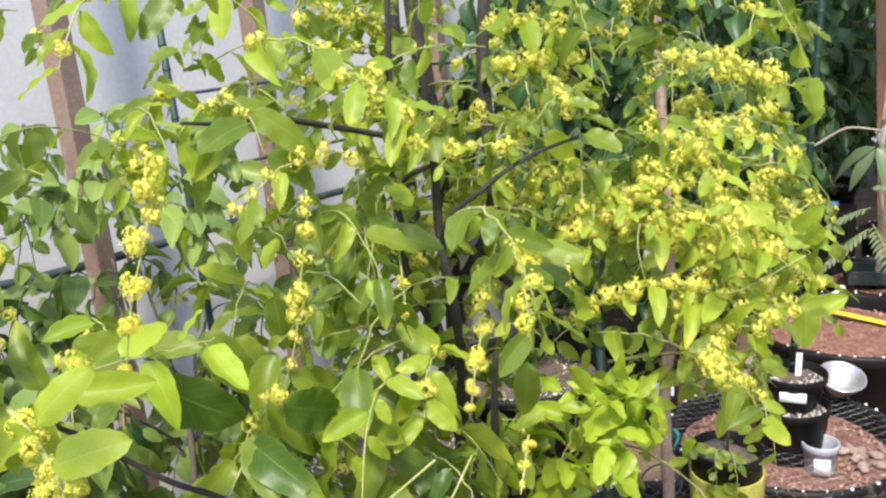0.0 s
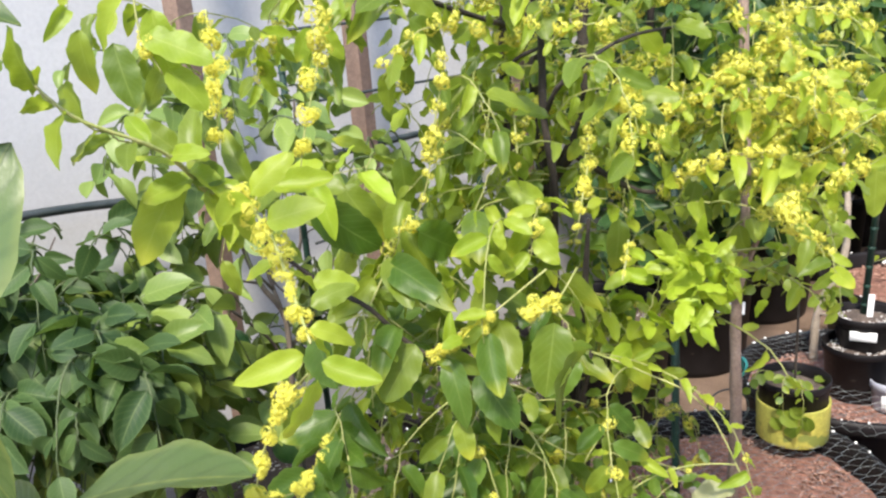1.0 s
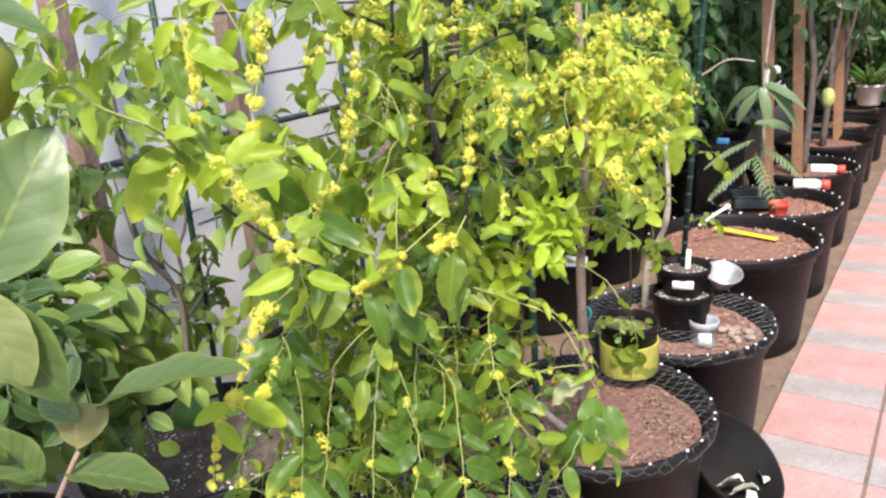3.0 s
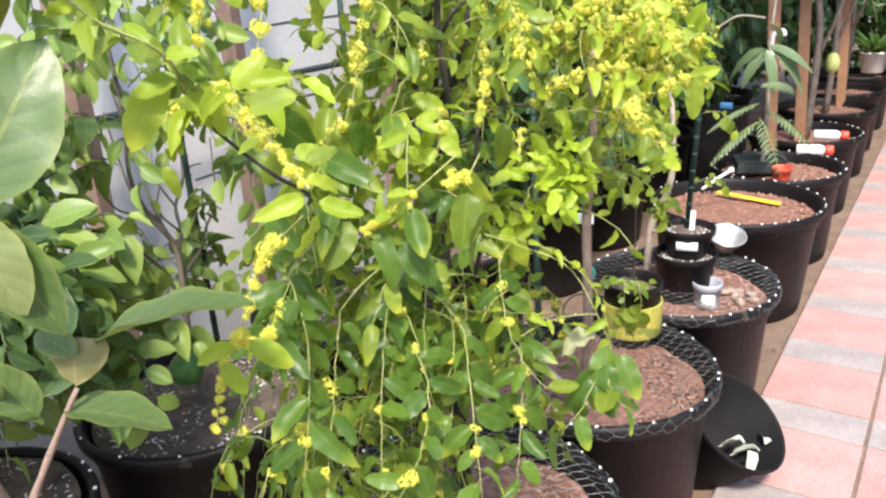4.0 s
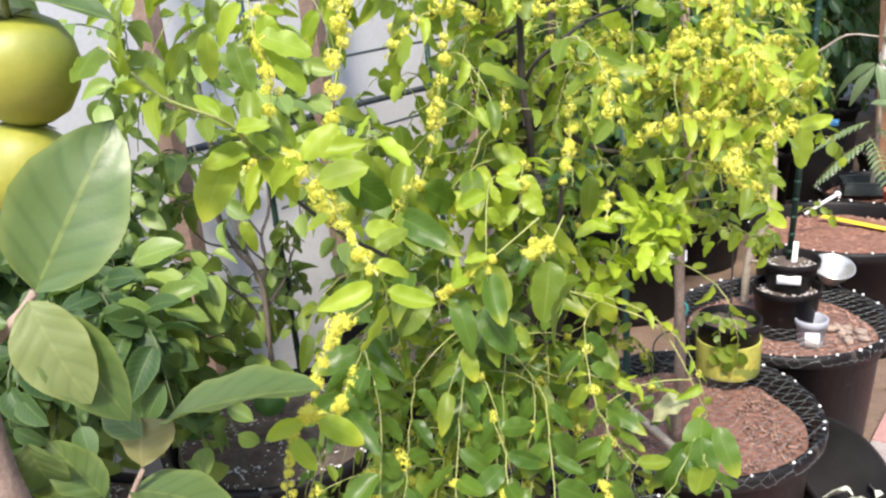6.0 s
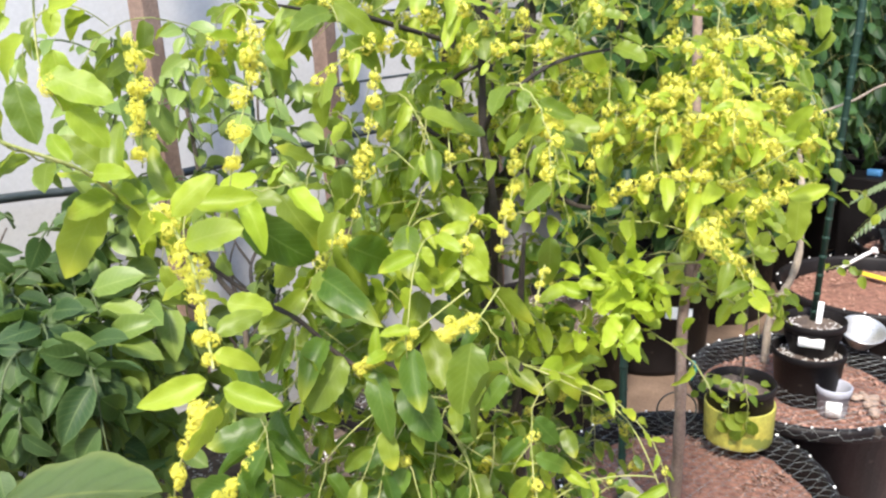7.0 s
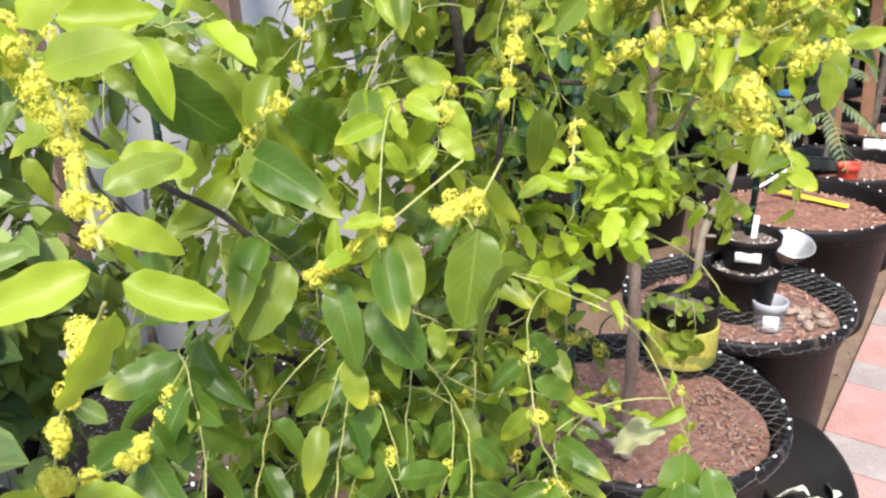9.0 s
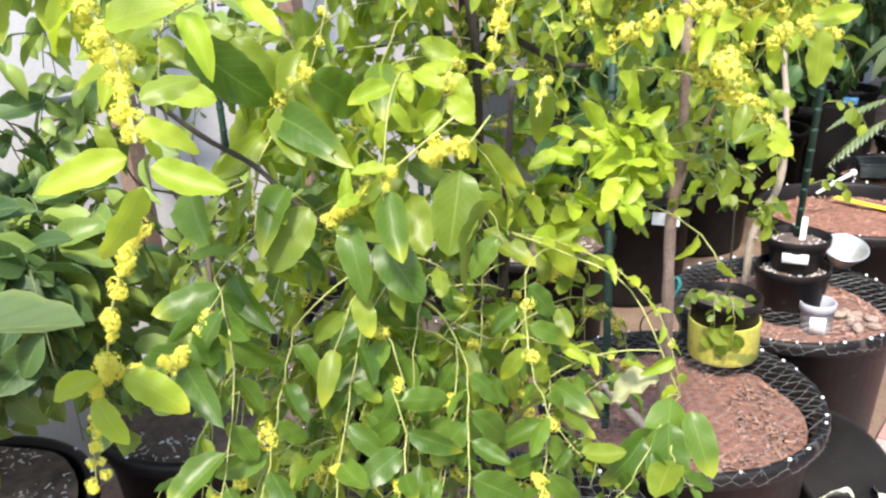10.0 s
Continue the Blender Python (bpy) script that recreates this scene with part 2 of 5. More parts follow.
M_BARK_GREY = surface("grey_bark", (0.30, 0.25, 0.20), (0.45, 0.38, 0.30), 0.8, 25, 180, 0.5)
M_POT = surface("black_nursery_plastic", (0.006, 0.005, 0.0055), (0.014, 0.012, 0.0125), 0.5, 9, 160, 0.12, spec=0.2, spots=(0.045, 0.038, 0.032), spot_scale=22, spot_at=0.70, grain_low=0.90, grain_high=1.07)
M_POT_DULL = surface("dull_black_plastic", (0.005, 0.0045, 0.005), (0.012, 0.011, 0.0115), 0.75, 9, 160, 0.12, spec=0.2, spots=(0.06, 0.05, 0.045), spot_scale=30, spot_at=0.72, grain_low=0.9, grain_high=1.07)
M_TRUNK_TAN = surface("tan_bark", (0.22, 0.150, 0.115), (0.34, 0.25, 0.195), 0.8, 22, 180, 0.5)
M_DRYPALE = leafy("curled_pale_leaf", (0.29, 0.32, 0.16), (0.40, 0.41, 0.24), (0.46, 0.44, 0.28), (0.5, 0.5, 0.25), 0.6, 0.2)
M_SOIL = surface("mulched_soil", (0.150, 0.066, 0.046), (0.36, 0.178, 0.126), 0.95, 60, 260, 1.2)
M_CHIP = surface("bark_chip", (0.26, 0.128, 0.092), (0.48, 0.29, 0.215), 0.9, 50, 300, 0.5, vary=0.5)
M_CHUNK = surface("pale_bark_chunk", (0.34, 0.235, 0.175), (0.50, 0.375, 0.30), 0.9, 60, 300, 0.6, vary=0.25)
M_PEAT = surface("dark_potting_mix", (0.064, 0.047, 0.038), (0.165, 0.122, 0.095), 0.95, 35, 220, 1.0)
M_PERLITE = surface("perlite", (0.72, 0.70, 0.66), (0.85, 0.83, 0.80), 0.9, 90, 400, 0.3)
M_WIRE = surface("galvanised_wire", (0.13, 0.145, 0.15), (0.25, 0.275, 0.27), 0.5, 60, 300, 0.1, metal=0.4)
M_TIE = surface("white_plastic_clip", (0.80, 0.80, 0.80), (0.88, 0.88, 0.88), 0.4, 60, 300, 0.05, grain_low=0.90, grain_high=1.07)
M_DIRT = surface("dry_dirt", (0.15, 0.10, 0.07), (0.24, 0.165, 0.12), 0.95, 7, 120, 0.9, spots=(0.13, 0.09, 0.065), spot_scale=45, spot_at=0.66)
M_PINK = surface("pink_paver", (0.39, 0.215, 0.195), (0.485, 0.28, 0.258), 0.85, 7, 150, 0.5, vary=0.12)
M_GREY = surface("grey_paver", (0.27, 0.235, 0.225), (0.36, 0.315, 0.30), 0.85, 7, 150, 0.5, vary=0.12)
M_WALL = surface("white_painted_block", (0.475, 0.47, 0.465), (0.535, 0.528, 0.52), 0.85, 3, 90, 0.12, grain_low=0.90, grain_high=1.07)
M_WOOD = surface("stained_post_wood", (0.22, 0.110, 0.058), (0.33, 0.175, 0.095), 0.7, 6, 120, 0.4)
M_OLDPOST = surface("weathered_brown_post", (0.155, 0.10, 0.075), (0.25, 0.17, 0.13), 0.8, 6, 120, 0.5)
M_STEM = surface("grey_brown_bark", (0.10, 0.08, 0.065), (0.19, 0.155, 0.13), 0.85, 30, 220, 0.7)
M_STAKE = surface("green_coated_stake", (0.006, 0.030, 0.020), (0.014, 0.050, 0.032), 0.55, 30, 200, 0.2)
M_DARKPIPE = surface("black_tubing", (0.02, 0.03, 0.03), (0.05, 0.06, 0.06), 0.45, 30, 200, 0.1)
# olive blotches and spots paint dappled leaf shade into the yellow
M_YELLOWPOT = surface("yellow_painted_plastic", (0.30, 0.31, 0.06), (0.50, 0.44, 0.085), 0.6, 14, 120, 0.3, spots=(0.20, 0.23, 0.05), spot_scale=18, spot_at=0.60)
M_WHITE = surface("white_plastic", (0.78, 0.78, 0.78), (0.86, 0.86, 0.86), 0.45, 20, 200, 0.05, grain_low=0.90, grain_high=1.07)
M_SCRAP = surface("pale_dry_scrap", (0.50, 0.53, 0.42), (0.70, 0.71, 0.62), 0.7, 40, 200, 0.2, vary=0.2)
M_GREYCUP = surface("grey_plastic", (0.33, 0.34, 0.39), (0.42, 0.43, 0.48), 0.4, 20, 200, 0.05, grain_low=0.90, grain_high=1.07)
M_STEEL = surface("bright_metal", (0.50, 0.49, 0.47), (0.62, 0.61, 0.59), 0.30, 20, 200, 0.05, metal=0.75, grain_low=0.90, grain_high=1.07)
M_RED = surface("red_plastic", (0.60, 0.05, 0.03), (0.72, 0.10, 0.06), 0.45, 20, 200, 0.05, grain_low=0.90, grain_high=1.07)
M_YELLOW = surface("yellow_plastic", (0.75, 0.50, 0.03), (0.85, 0.60, 0.06), 0.45, 20, 200, 0.05, grain_low=0.90, grain_high=1.07)
M_FRUIT = surface("ripening_persimmon", (0.17, 0.195, 0.024), (0.30, 0.28, 0.038), 0.5, 9, 220, 0.06, grain_low=0.90, grain_high=1.07)
M_FRUIT_GREEN = surface("green_citrus_peel", (0.05, 0.16, 0.03), (0.10, 0.24, 0.05), 0.42, 30, 320, 0.4)
M_FRUIT_PALE = surface("pale_green_fruit_skin", (0.45, 0.52, 0.14), (0.58, 0.62, 0.22), 0.4, 20, 220, 0.05, grain_low=0.90, grain_high=1.07)
M_CALYX = surface("calyx", (0.20, 0.22, 0.06), (0.34, 0.30, 0.10), 0.7, 30, 220, 0.3)
M_BAMBOO = surface("tan_stake", (0.44, 0.29, 0.12), (0.56, 0.40, 0.18), 0.6, 12, 160, 0.2)
M_BLUE = surface("blue_plastic", (0.05, 0.22, 0.5), (0.1, 0.32, 0.62), 0.4, 20, 200, 0.05, grain_low=0.90, grain_high=1.07)
M_TEAL = surface("teal_twine", (0.02, 0.25, 0.22), (0.05, 0.36, 0.32), 0.6, 60, 300, 0.2)
M_CREAM = surface("cream_plastic", (0.66, 0.62, 0.55), (0.76, 0.72, 0.66), 0.6, 10, 150, 0.1, grain_low=0.90, grain_high=1.07)


# ---- leaves and plants ----
def leaf_shape(nl=7, wide=0.45, blunt=0.75, fold=0.25, curl=0.25, wave=0.0, tip=1.0, rough_edge=0.0, bend=0.0, teeth=0.0):
    """A leaf one unit long along +y: vertices, quads and UVs. teeth: how deep the blunt teeth of its margin are cut."""
    v = np.linspace(0, 1, nl)
    w = np.power(np.clip(v, 0, 1), blunt) * np.power(np.clip(1 - v, 0, 1), tip)
    w = wide * 0.5 * w / w.max() + 0.006
    cols = np.array([-1.0, -0.55, 0.0, 0.55, 1.0])
    vv, cc = np.meshgrid(v, cols, indexing="ij")
    rs = np.random.RandomState(int(1000 * wide + 100 * curl + 7 * nl))
    edge = 1 + rough_edge * (rs.rand(nl, 2) - 0.5) * 2
    edge[1:-1:2] -= teeth
    side_w = np.where(cols[None, :] < 0, edge[:, :1], edge[:, 1:])
    side_w = np.where(np.abs(cols)[None, :] < 0.9, 1.0, side_w)
    x = w[:, None] * cols[None, :] * side_w
    ripple = wave * np.sin(vv * 17 + cc * 2) * np.abs(cc)
    z = fold * np.abs(x) - curl * vv ** 2 + ripple
    x = x + bend * (vv - vv ** 2)
    verts = np.stack([x, vv, z], -1).reshape(-1, 3)
    uvs = np.stack([0.5 + 0.5 * cc, vv], -1).reshape(-1, 2)
    k = len(cols)
    faces = np.array([(i * k + j, i * k + j + 1, (i + 1) * k + j + 1, (i + 1) * k + j) for i in range(nl - 1) for j in range(k - 1)])
    return verts, faces, uvs


JUJUBE_SHAPES = [leaf_shape(14, w, blunt, fold, curl, wave, tip, 0.035, bend, 0.04) for w, blunt, fold, curl, wave, tip, bend in (
    (0.46, 0.50, 0.30, 0.24, 0.026, 0.68, 0.10), (0.40, 0.54, 0.55, 0.42, 0.028, 0.80, -0.14), (0.50, 0.48, 0.16, 0.12, 0.030, 0.62, 0.06), (0.43, 0.52, 0.70, -0.12, 0.028, 0.74, 0.17),
    (0.42, 0.50, 0.35, 0.55, 0.030, 0.72, -0.08), (0.56, 0.46, 0.25, 0.18, 0.026, 0.60, 0.0), (0.44, 0.56, 0.90, 0.60, 0.028, 0.76, 0.12), (0.48, 0.49, -0.30, 0.30, 0.030, 0.64, -0.11))]
CITRUS_SHAPES = [leaf_shape(7, 0.64, 0.66, 0.3, 0.25, 0.02, 0.8, 0.05, 0.06), leaf_shape(7, 0.56, 0.70, 0.15, 0.4, 0.022, 0.8, 0.06, -0.08), leaf_shape(7, 0.60, 0.70, 0.6, 0.1, 0.018, 0.8, 0.05), leaf_shape(7, 0.56, 0.68, 0.8, 0.55, 0.02, 0.75, 0.06, 0.1)]
PERSIMMON_SHAPES = [leaf_shape(13, 0.60, 0.72, 0.28, 0.22, 0.018, 0.8, 0.025, 0.05), leaf_shape(13, 0.54, 0.7, 0.7, 0.35, 0.02, 0.85, 0.03, -0.06)]
LONG_SHAPES = [leaf_shape(7, 0.26, 0.7, 0.3, 0.45, 0.006), leaf_shape(7, 0.3, 0.7, 0.2, 0.6, 0.01)]
ROUND_SHAPES = [leaf_shape(6, 0.75, 0.55, 0.2, 0.15, 0.01, 0.6), leaf_shape(6, 0.68, 0.55, 0.35, 0.3, 0.01, 0.65)]


def turned(way, up):
    """The axes of a leaf that points along way with its face towards up."""
    y = Vector(way).normalized()
    x = y.cross(Vector(up))
    if x.length < 1e-4:
        x = y.orthogonal()
    x.normalize()
    return Matrix((x, y, x.cross(y))).transposed()


def child(ob, parent):
    """Hangs a part that is built at its place in the world under a top-level thing."""
    ob.parent = parent
    ob.matrix_parent_inverse = parent.matrix_basis.inverted()
    return ob


def put_leaves(parent, leaves, shapes, material, near=None, most=300, name="leaf"):
    """leaves: rows of (place, way, up, length). The near ones are leaves of their own, the rest one crown."""
    own, rest = [], []
    for k, row in enumerate(leaves):
        (own if near and near(row[0]) and len(own) < most else rest).append((k, row))
    meshes = []
    for s in shapes:
        me = array_mesh(name, *s)
        me.materials.append(material)
        me.polygons.foreach_set("use_smooth", [True] * len(me.polygons))
        meshes.append(me)
    for k, (place, way, up, size) in own:
        ob = child(new(name, meshes[k % len(meshes)]), parent)
        ob.matrix_basis = Matrix.Translation(place) @ turned(way, up).to_4x4() @ Matrix.Scale(size, 4)
    if rest:
        vs, fs, us, base = [], [], [], 0
        for k, (place, way, up, size) in rest:
            v, f, u = shapes[k % len(shapes)]
            vs.append(v * size @ np.array(turned(way, up)).T + np.array(place))
            fs.append(f + base), us.append(u)
            base += len(v)
        crown = part_mesh("crown" if name == "leaf" else name, array_mesh("crown", np.concatenate(vs), np.concatenate(fs), np.concatenate(us)), material)
        tagged(child(crown, parent), kind="stuff")


def blossom_mesh(seed, flowers=15, low=0.36, high=0.52):
    """A cluster of small five-petalled flowers round a node."""
    rng = random.Random(seed)
    bm = bmesh.new()
    for _ in range(flowers):
        out = Vector((rng.gauss(0, 1), rng.gauss(0, 1), rng.gauss(0, 1))).normalized()
        mid = out * rng.uniform(0.55, 1.0)
        a = out.orthogonal().normalized()
        b = out.cross(a)
        r = rng.uniform(low, high)
        hub = bm.verts.new(mid + out * 0.06)
        ring = []
        for i in range(10):
            ang = i * math.pi / 5 + rng.random() * 0.15
            rr = r if i % 2 == 0 else r * 0.45
            ring.append(bm.verts.new(mid + rr * (math.cos(ang) * a + math.sin(ang) * b) + out * (0.10 if i % 2 == 0 else 0)))
        for i in range(10):
            bm.faces.new((hub, ring[i], ring[(i + 1) % 10]))
    me = bpy.data.meshes.new("blossom")
    bm.to_mesh(me)
    bm.free()
    me.materials.append(M_BLOOM)
    return me


BLOSSOMS = [blossom_mesh(s, 30, 0.26, 0.38) for s in range(4)]
FINE_BLOSSOMS = [blossom_mesh(s + 10, 46, 0.22, 0.34) for s in range(4)]


def bezier(a, b, c, t):
    """A point of the arc that starts at a, passes b midway and ends at c."""
    a, b, c = Vector(a), Vector(b), Vector(c)
    ctrl = 2 * b - 0.5 * (a + c)
    return (1 - t) ** 2 * a + 2 * t * (1 - t) * ctrl + t * t * c


class Plant:
    def __init__(self, name, base, seed):
        self.ob = empty(name, *base)
        self.rng = random.Random(seed)
        self.leaves = {0: [], 1: [], 2: [], 3: []}
        self.twigs, self.wood, self.blooms = bmesh.new(), bmesh.new(), []
        self.wood_points = []

    def limb(self, r, line, taper=0.55):
        fine = smooth_line(line, 5)
        self.wood_points += fine
        tube(self.wood, fine, r, r * taper, 7, 0.25)

    def cane(self, r, line, taper=0.5):
        """A thin green-brown side branch."""
        fine = smooth_line(line, 5)
        self.wood_points += fine
        tube(self.twigs, fine, r, r * taper, 6, 0.2)

    def join(self, at, along):
        """A thin stem from the nearest branch to the start of a shoot."""
        near = [q for q in self.wood_points if (q - at).length > 0.02]
        q = min(near, key=lambda w: (w - at).length + 0.6 * max(0, w.z - at.z))
        if (q - at).length > 0.11:
            return
        mid = q.lerp(at, 0.55) - along * 0.10 * (at - q).length
        tube(self.twigs, [bezier(q, mid, at, i / 8) for i in range(9)], 0.0008, 0.0007, 5)

    def shoot(self, a, b, c, leaf=0.045, n=8, bloom=(0, 0, 0), tone=0, thick=0.0008, droop=0.35, joined=False, full=1.0):
        """A thin stem that bends a little at each node, with stalked leaves to either side and beads of blossom."""
        rng = self.rng
        if joined:
            self.join(Vector(a), (Vector(b) - Vector(a)).normalized())
        line = [bezier(a, b, c, i / 12) for i in range(13)]
        way = (line[-1] - line[0]).normalized()
        bend = Matrix.Rotation(rng.uniform(0, 6.28), 3, way) @ way.orthogonal().normalized()
        for i in range(1, 13):
            line[i] += bend * (0.0009 if i % 2 else -0.0009) + Vector((rng.uniform(-1, 1), rng.uniform(-1, 1), rng.uniform(-1, 1))) * 0.0012
        half = len(line) // 4
        tube(self.twigs, line[:half + 1], thick * 0.6, thick * 0.95, 5)
        tube(self.twigs, line[half:], thick * 0.95, thick * 0.40, 5)
        for i in range(n):
            t = (i + 0.6 + rng.uniform(-0.25, 0.25)) / n
            at = bezier(a, b, c, t)
            along = (bezier(a, b, c, min(t + 0.05, 1.05)) - at).normalized()
            side = along.cross(Vector((0, 0, 1)))
            side = side.normalized() if side.length > 0.15 else Vector((rng.gauss(0, 1), rng.gauss(0, 1), 0)).normalized()
            side = Matrix.Rotation(rng.uniform(-0.9, 0.9), 3, along) @ side * (1 if i % 2 else -1)
            way = (along * rng.uniform(0.2, 0.9) + side + Vector((0, 0, -droop * rng.uniform(0.2, 1.8)))).normalized()
            up = Vector((rng.gauss(0.35, 0.6), rng.gauss(-0.40, 0.6), 0.85))
            pick = tone if rng.random() < 0.8 else rng.choice((0, tone if tone == 3 else 1))
            size = leaf * rng.uniform(0.62, 1.18)
            stalk = at + way * 0.09 * size
            tube(self.twigs, [at, stalk + way * 0.05 * size], thick * 0.45, thick * 0.35, 3)
            self.leaves[pick].append((stalk, way, up, size))
        lo, hi, count = bloom
        nodes = int(round(count * 0.62))
        for i in range(nodes):
            self.bead(bezier(a, b, c, lo + (hi - lo) * (i + 0.5 + rng.uniform(-0.3, 0.3)) / nodes), rng.uniform(0.6, 1.1) * full)

    def bead(self, at, size=1.0):
        """The blossom of one node: a few clusters close together."""
        rng = self.rng
        for _ in range(rng.choice((2, 2, 3))):
            self.blooms.append((at + Vector((rng.gauss(0, 1), rng.gauss(0, 1), rng.gauss(0, 1))) * 0.0040 * size, rng.uniform(0.0062, 0.0092) * size))

    def chain(self, line, beads, size=1.0, leaf=0.0, tone=1, thick=0.0009, first=0.0):
        """A flowering shoot through the given places: round beads of blossom, each at a node, and small leaves between."""
        rng, fine = self.rng, smooth_line(line, 8)
        tube(self.twigs, fine, thick, thick * 0.6, 5)
        for i in range(beads):
            f = first + (1 - first) * (i + 0.5) / beads
            k = min(int(f * (len(fine) - 1)), len(fine) - 2)
            at = fine[k].lerp(fine[k + 1], f * (len(fine) - 1) - k)
            node = size * rng.choice((0.62, 0.85, 1.0, 1.12))
            for _ in range(4 if node > 0.7 * size else 3):
                self.blooms.append((at + Vector((rng.gauss(0, 1), rng.gauss(0, 1), rng.gauss(0, 1))) * 0.0034 * node, rng.uniform(0.0050, 0.0070) * node * rng.uniform(0.85, 1.15)))
            if leaf and rng.random() < 0.6:
                out = Vector((rng.gauss(0, 1), rng.gauss(0, 1), rng.gauss(-0.2, 0.5))).normalized()
                self.leaves[tone].append((at + out * 0.004, out, Vector((0.4, -0.5, 0.8)), leaf * rng.uniform(0.7, 1.15)))

    def blade(self, base, tip, up=(0.4, -0.5, 0.75), tone=0, grow=1.0):
        """One leaf from its base to its tip."""
        base, tip = Vector(base), Vector(tip)
        self.leaves[tone].append((base, tip - base, Vector(up), (tip - base).length * grow))

    def finish(self, shapes, mats, near, label, category, twig=None, bark=None, most=300, group=""):
        tagged(self.ob, label, category, group)
        if len(self.wood.verts):
            child(part("branch", self.wood, bark or M_BARK), self.ob)
        if len(self.twigs.verts):
            tagged(child(part("twig", self.twigs, twig or M_TWIG), self.ob), kind="stuff")
        left = most
        for tone in (1, 2, 0, 3):
            if self.leaves[tone]:
                mine = [r for r in self.leaves[tone] if near and near(r[0])]
                put_leaves(self.ob, self.leaves[tone], shapes, mats[tone % len(mats)], near, left)
                left -= min(left, len(mine))
        own = sorted(range(len(self.blooms)), key=lambda i: self.blooms[i][0].y - self.blooms[i][0].x)[:300]
        loose = [self.blooms[i] for i in sorted(set(range(len(self.blooms))) - set(own))]
        if loose:
            src = [np.empty(len(me.vertices) * 3, np.float32) for me in BLOSSOMS]
            for me, co in zip(BLOSSOMS, src):
                me.vertices.foreach_get("co", co)
            tris = np.array([p.vertices[:] for p in BLOSSOMS[0].polygons])
            vs = [src[k % 4].reshape(-1, 3) * r + np.array(at) for k, (at, r) in enumerate(loose)]
            fs = [tris + len(BLOSSOMS[0].vertices) * k for k in range(len(loose))]
            tagged(child(part_mesh("blossom", array_mesh("blossom_rest", np.concatenate(vs), np.concatenate(fs)), M_BLOOM, smooth=False), self.ob), kind="stuff")
        for k, (at, r) in enumerate([self.blooms[i] for i in own]):
            ob = child(new("blossom", FINE_BLOSSOMS[k % 4]), self.ob)
            ob.matrix_basis = Matrix.Translation(at) @ Euler((k * 1.3, k * 2.1, k * 0.7)).to_matrix().to_4x4() @ Matrix.Scale(r, 4)
        return self.ob

    def fill(self, centre, radii, count, leaf, n, droop, length, bloom=0.0, tones=(0, 0, 1), keep=None, thick=0.0009):
        """Shoots that fill a part of the crown, growing outwards and hanging at their ends."""
        rng, c = self.rng, Vector(centre)
        for _ in range(count):
            while True:
                d = Vector((rng.uniform(-1, 1), rng.uniform(-1, 1), rng.uniform(-1, 1)))
                if d.length < 1:
                    break
            a = c + Vector((d.x * radii[0], d.y * radii[1], d.z * radii[2]))
            out = Vector((d.x, d.y, 0)) + Vector((rng.gauss(0, 0.5), rng.gauss(0, 0.5), 0))
            out = out.normalized() if out.length > 0.01 else Vector((1, 0, 0))
            ln = length * rng.uniform(0.6, 1.25)
            b = a + out * ln * 0.5 + Vector((0, 0, ln * rng.uniform(-0.1, 0.2)))
            e = b + out * ln * 0.35 + Vector((0, 0, -droop * ln * rng.uniform(0.3, 1.2)))
            if keep and not (keep(a) and keep(b) and keep(e)):
                continue
            flowers = (0.1, 1.0, rng.randint(3, 9)) if rng.random() < bloom else (0, 0, 0)
            self.shoot(a, b, e, leaf * rng.uniform(0.75, 1.25), n, flowers, rng.choice(tones), thick, 0.45)


# ---- ground, path and walls ----
bm = bmesh.new()
for i, (x0, x1) in enumerate(((-60, -2.5), (-2.5, 0.262), (0.262, 2.1), (2.1, 60))):
    vs = [bm.verts.new(q) for q in ((x0, -60, 0), (x1, -60, 0), (x1, 90, 0), (x0, 90, 0))]
    bm.faces.new(vs)
bmesh.ops.remove_doubles(bm, verts=bm.verts, dist=1e-4)
ground = part("ground", bm, M_DIRT, smooth=False)
tagged(ground, "dry tan dirt strip under the pots and beside the path", "ground", kind="structure")

bm = bmesh.new()
box(bm, 1.29, 12.4, 0.016, pose(0.932, 3.75, 0.007))
tagged(part("path_bed", bm, M_DIRT, smooth=False), "sandy bed that shows in the joints of the path", "path bed", kind="structure")
pavement = empty("pavement")
tagged(pavement, "path of pink square pavers with narrow grey bands", "path", kind="structure")


def paver_mesh(sx, sy, material):
    b = bmesh.new()
    box(b, sx, sy, 0.03, None, 0.005)
    me = bpy.data.meshes.new("paver")
    b.to_mesh(me)
    b.free()
    me.materials.append(material)
    return me


# white block wall behind the pots, in courses with recessed joints
WALL_X = -1.28
bm = bmesh.new()
box(bm, 0.2, 16, 2.3, pose(WALL_X - 0.105, 5.0, 1.15))
wall_west = part("wall_west", bm, M_WALL, smooth=False)
tagged(wall_west, "white painted block wall behind the potted plants", "wall", kind="structure")
bm = bmesh.new()
box(bm, 0.2, 20, 2.6, pose(2.6, 4.0, 1.3))
wall_east = part("wall_east", bm, M_CREAM, smooth=False)
tagged(wall_east, "plain pale wall along the far side of the path", "wall", kind="structure")


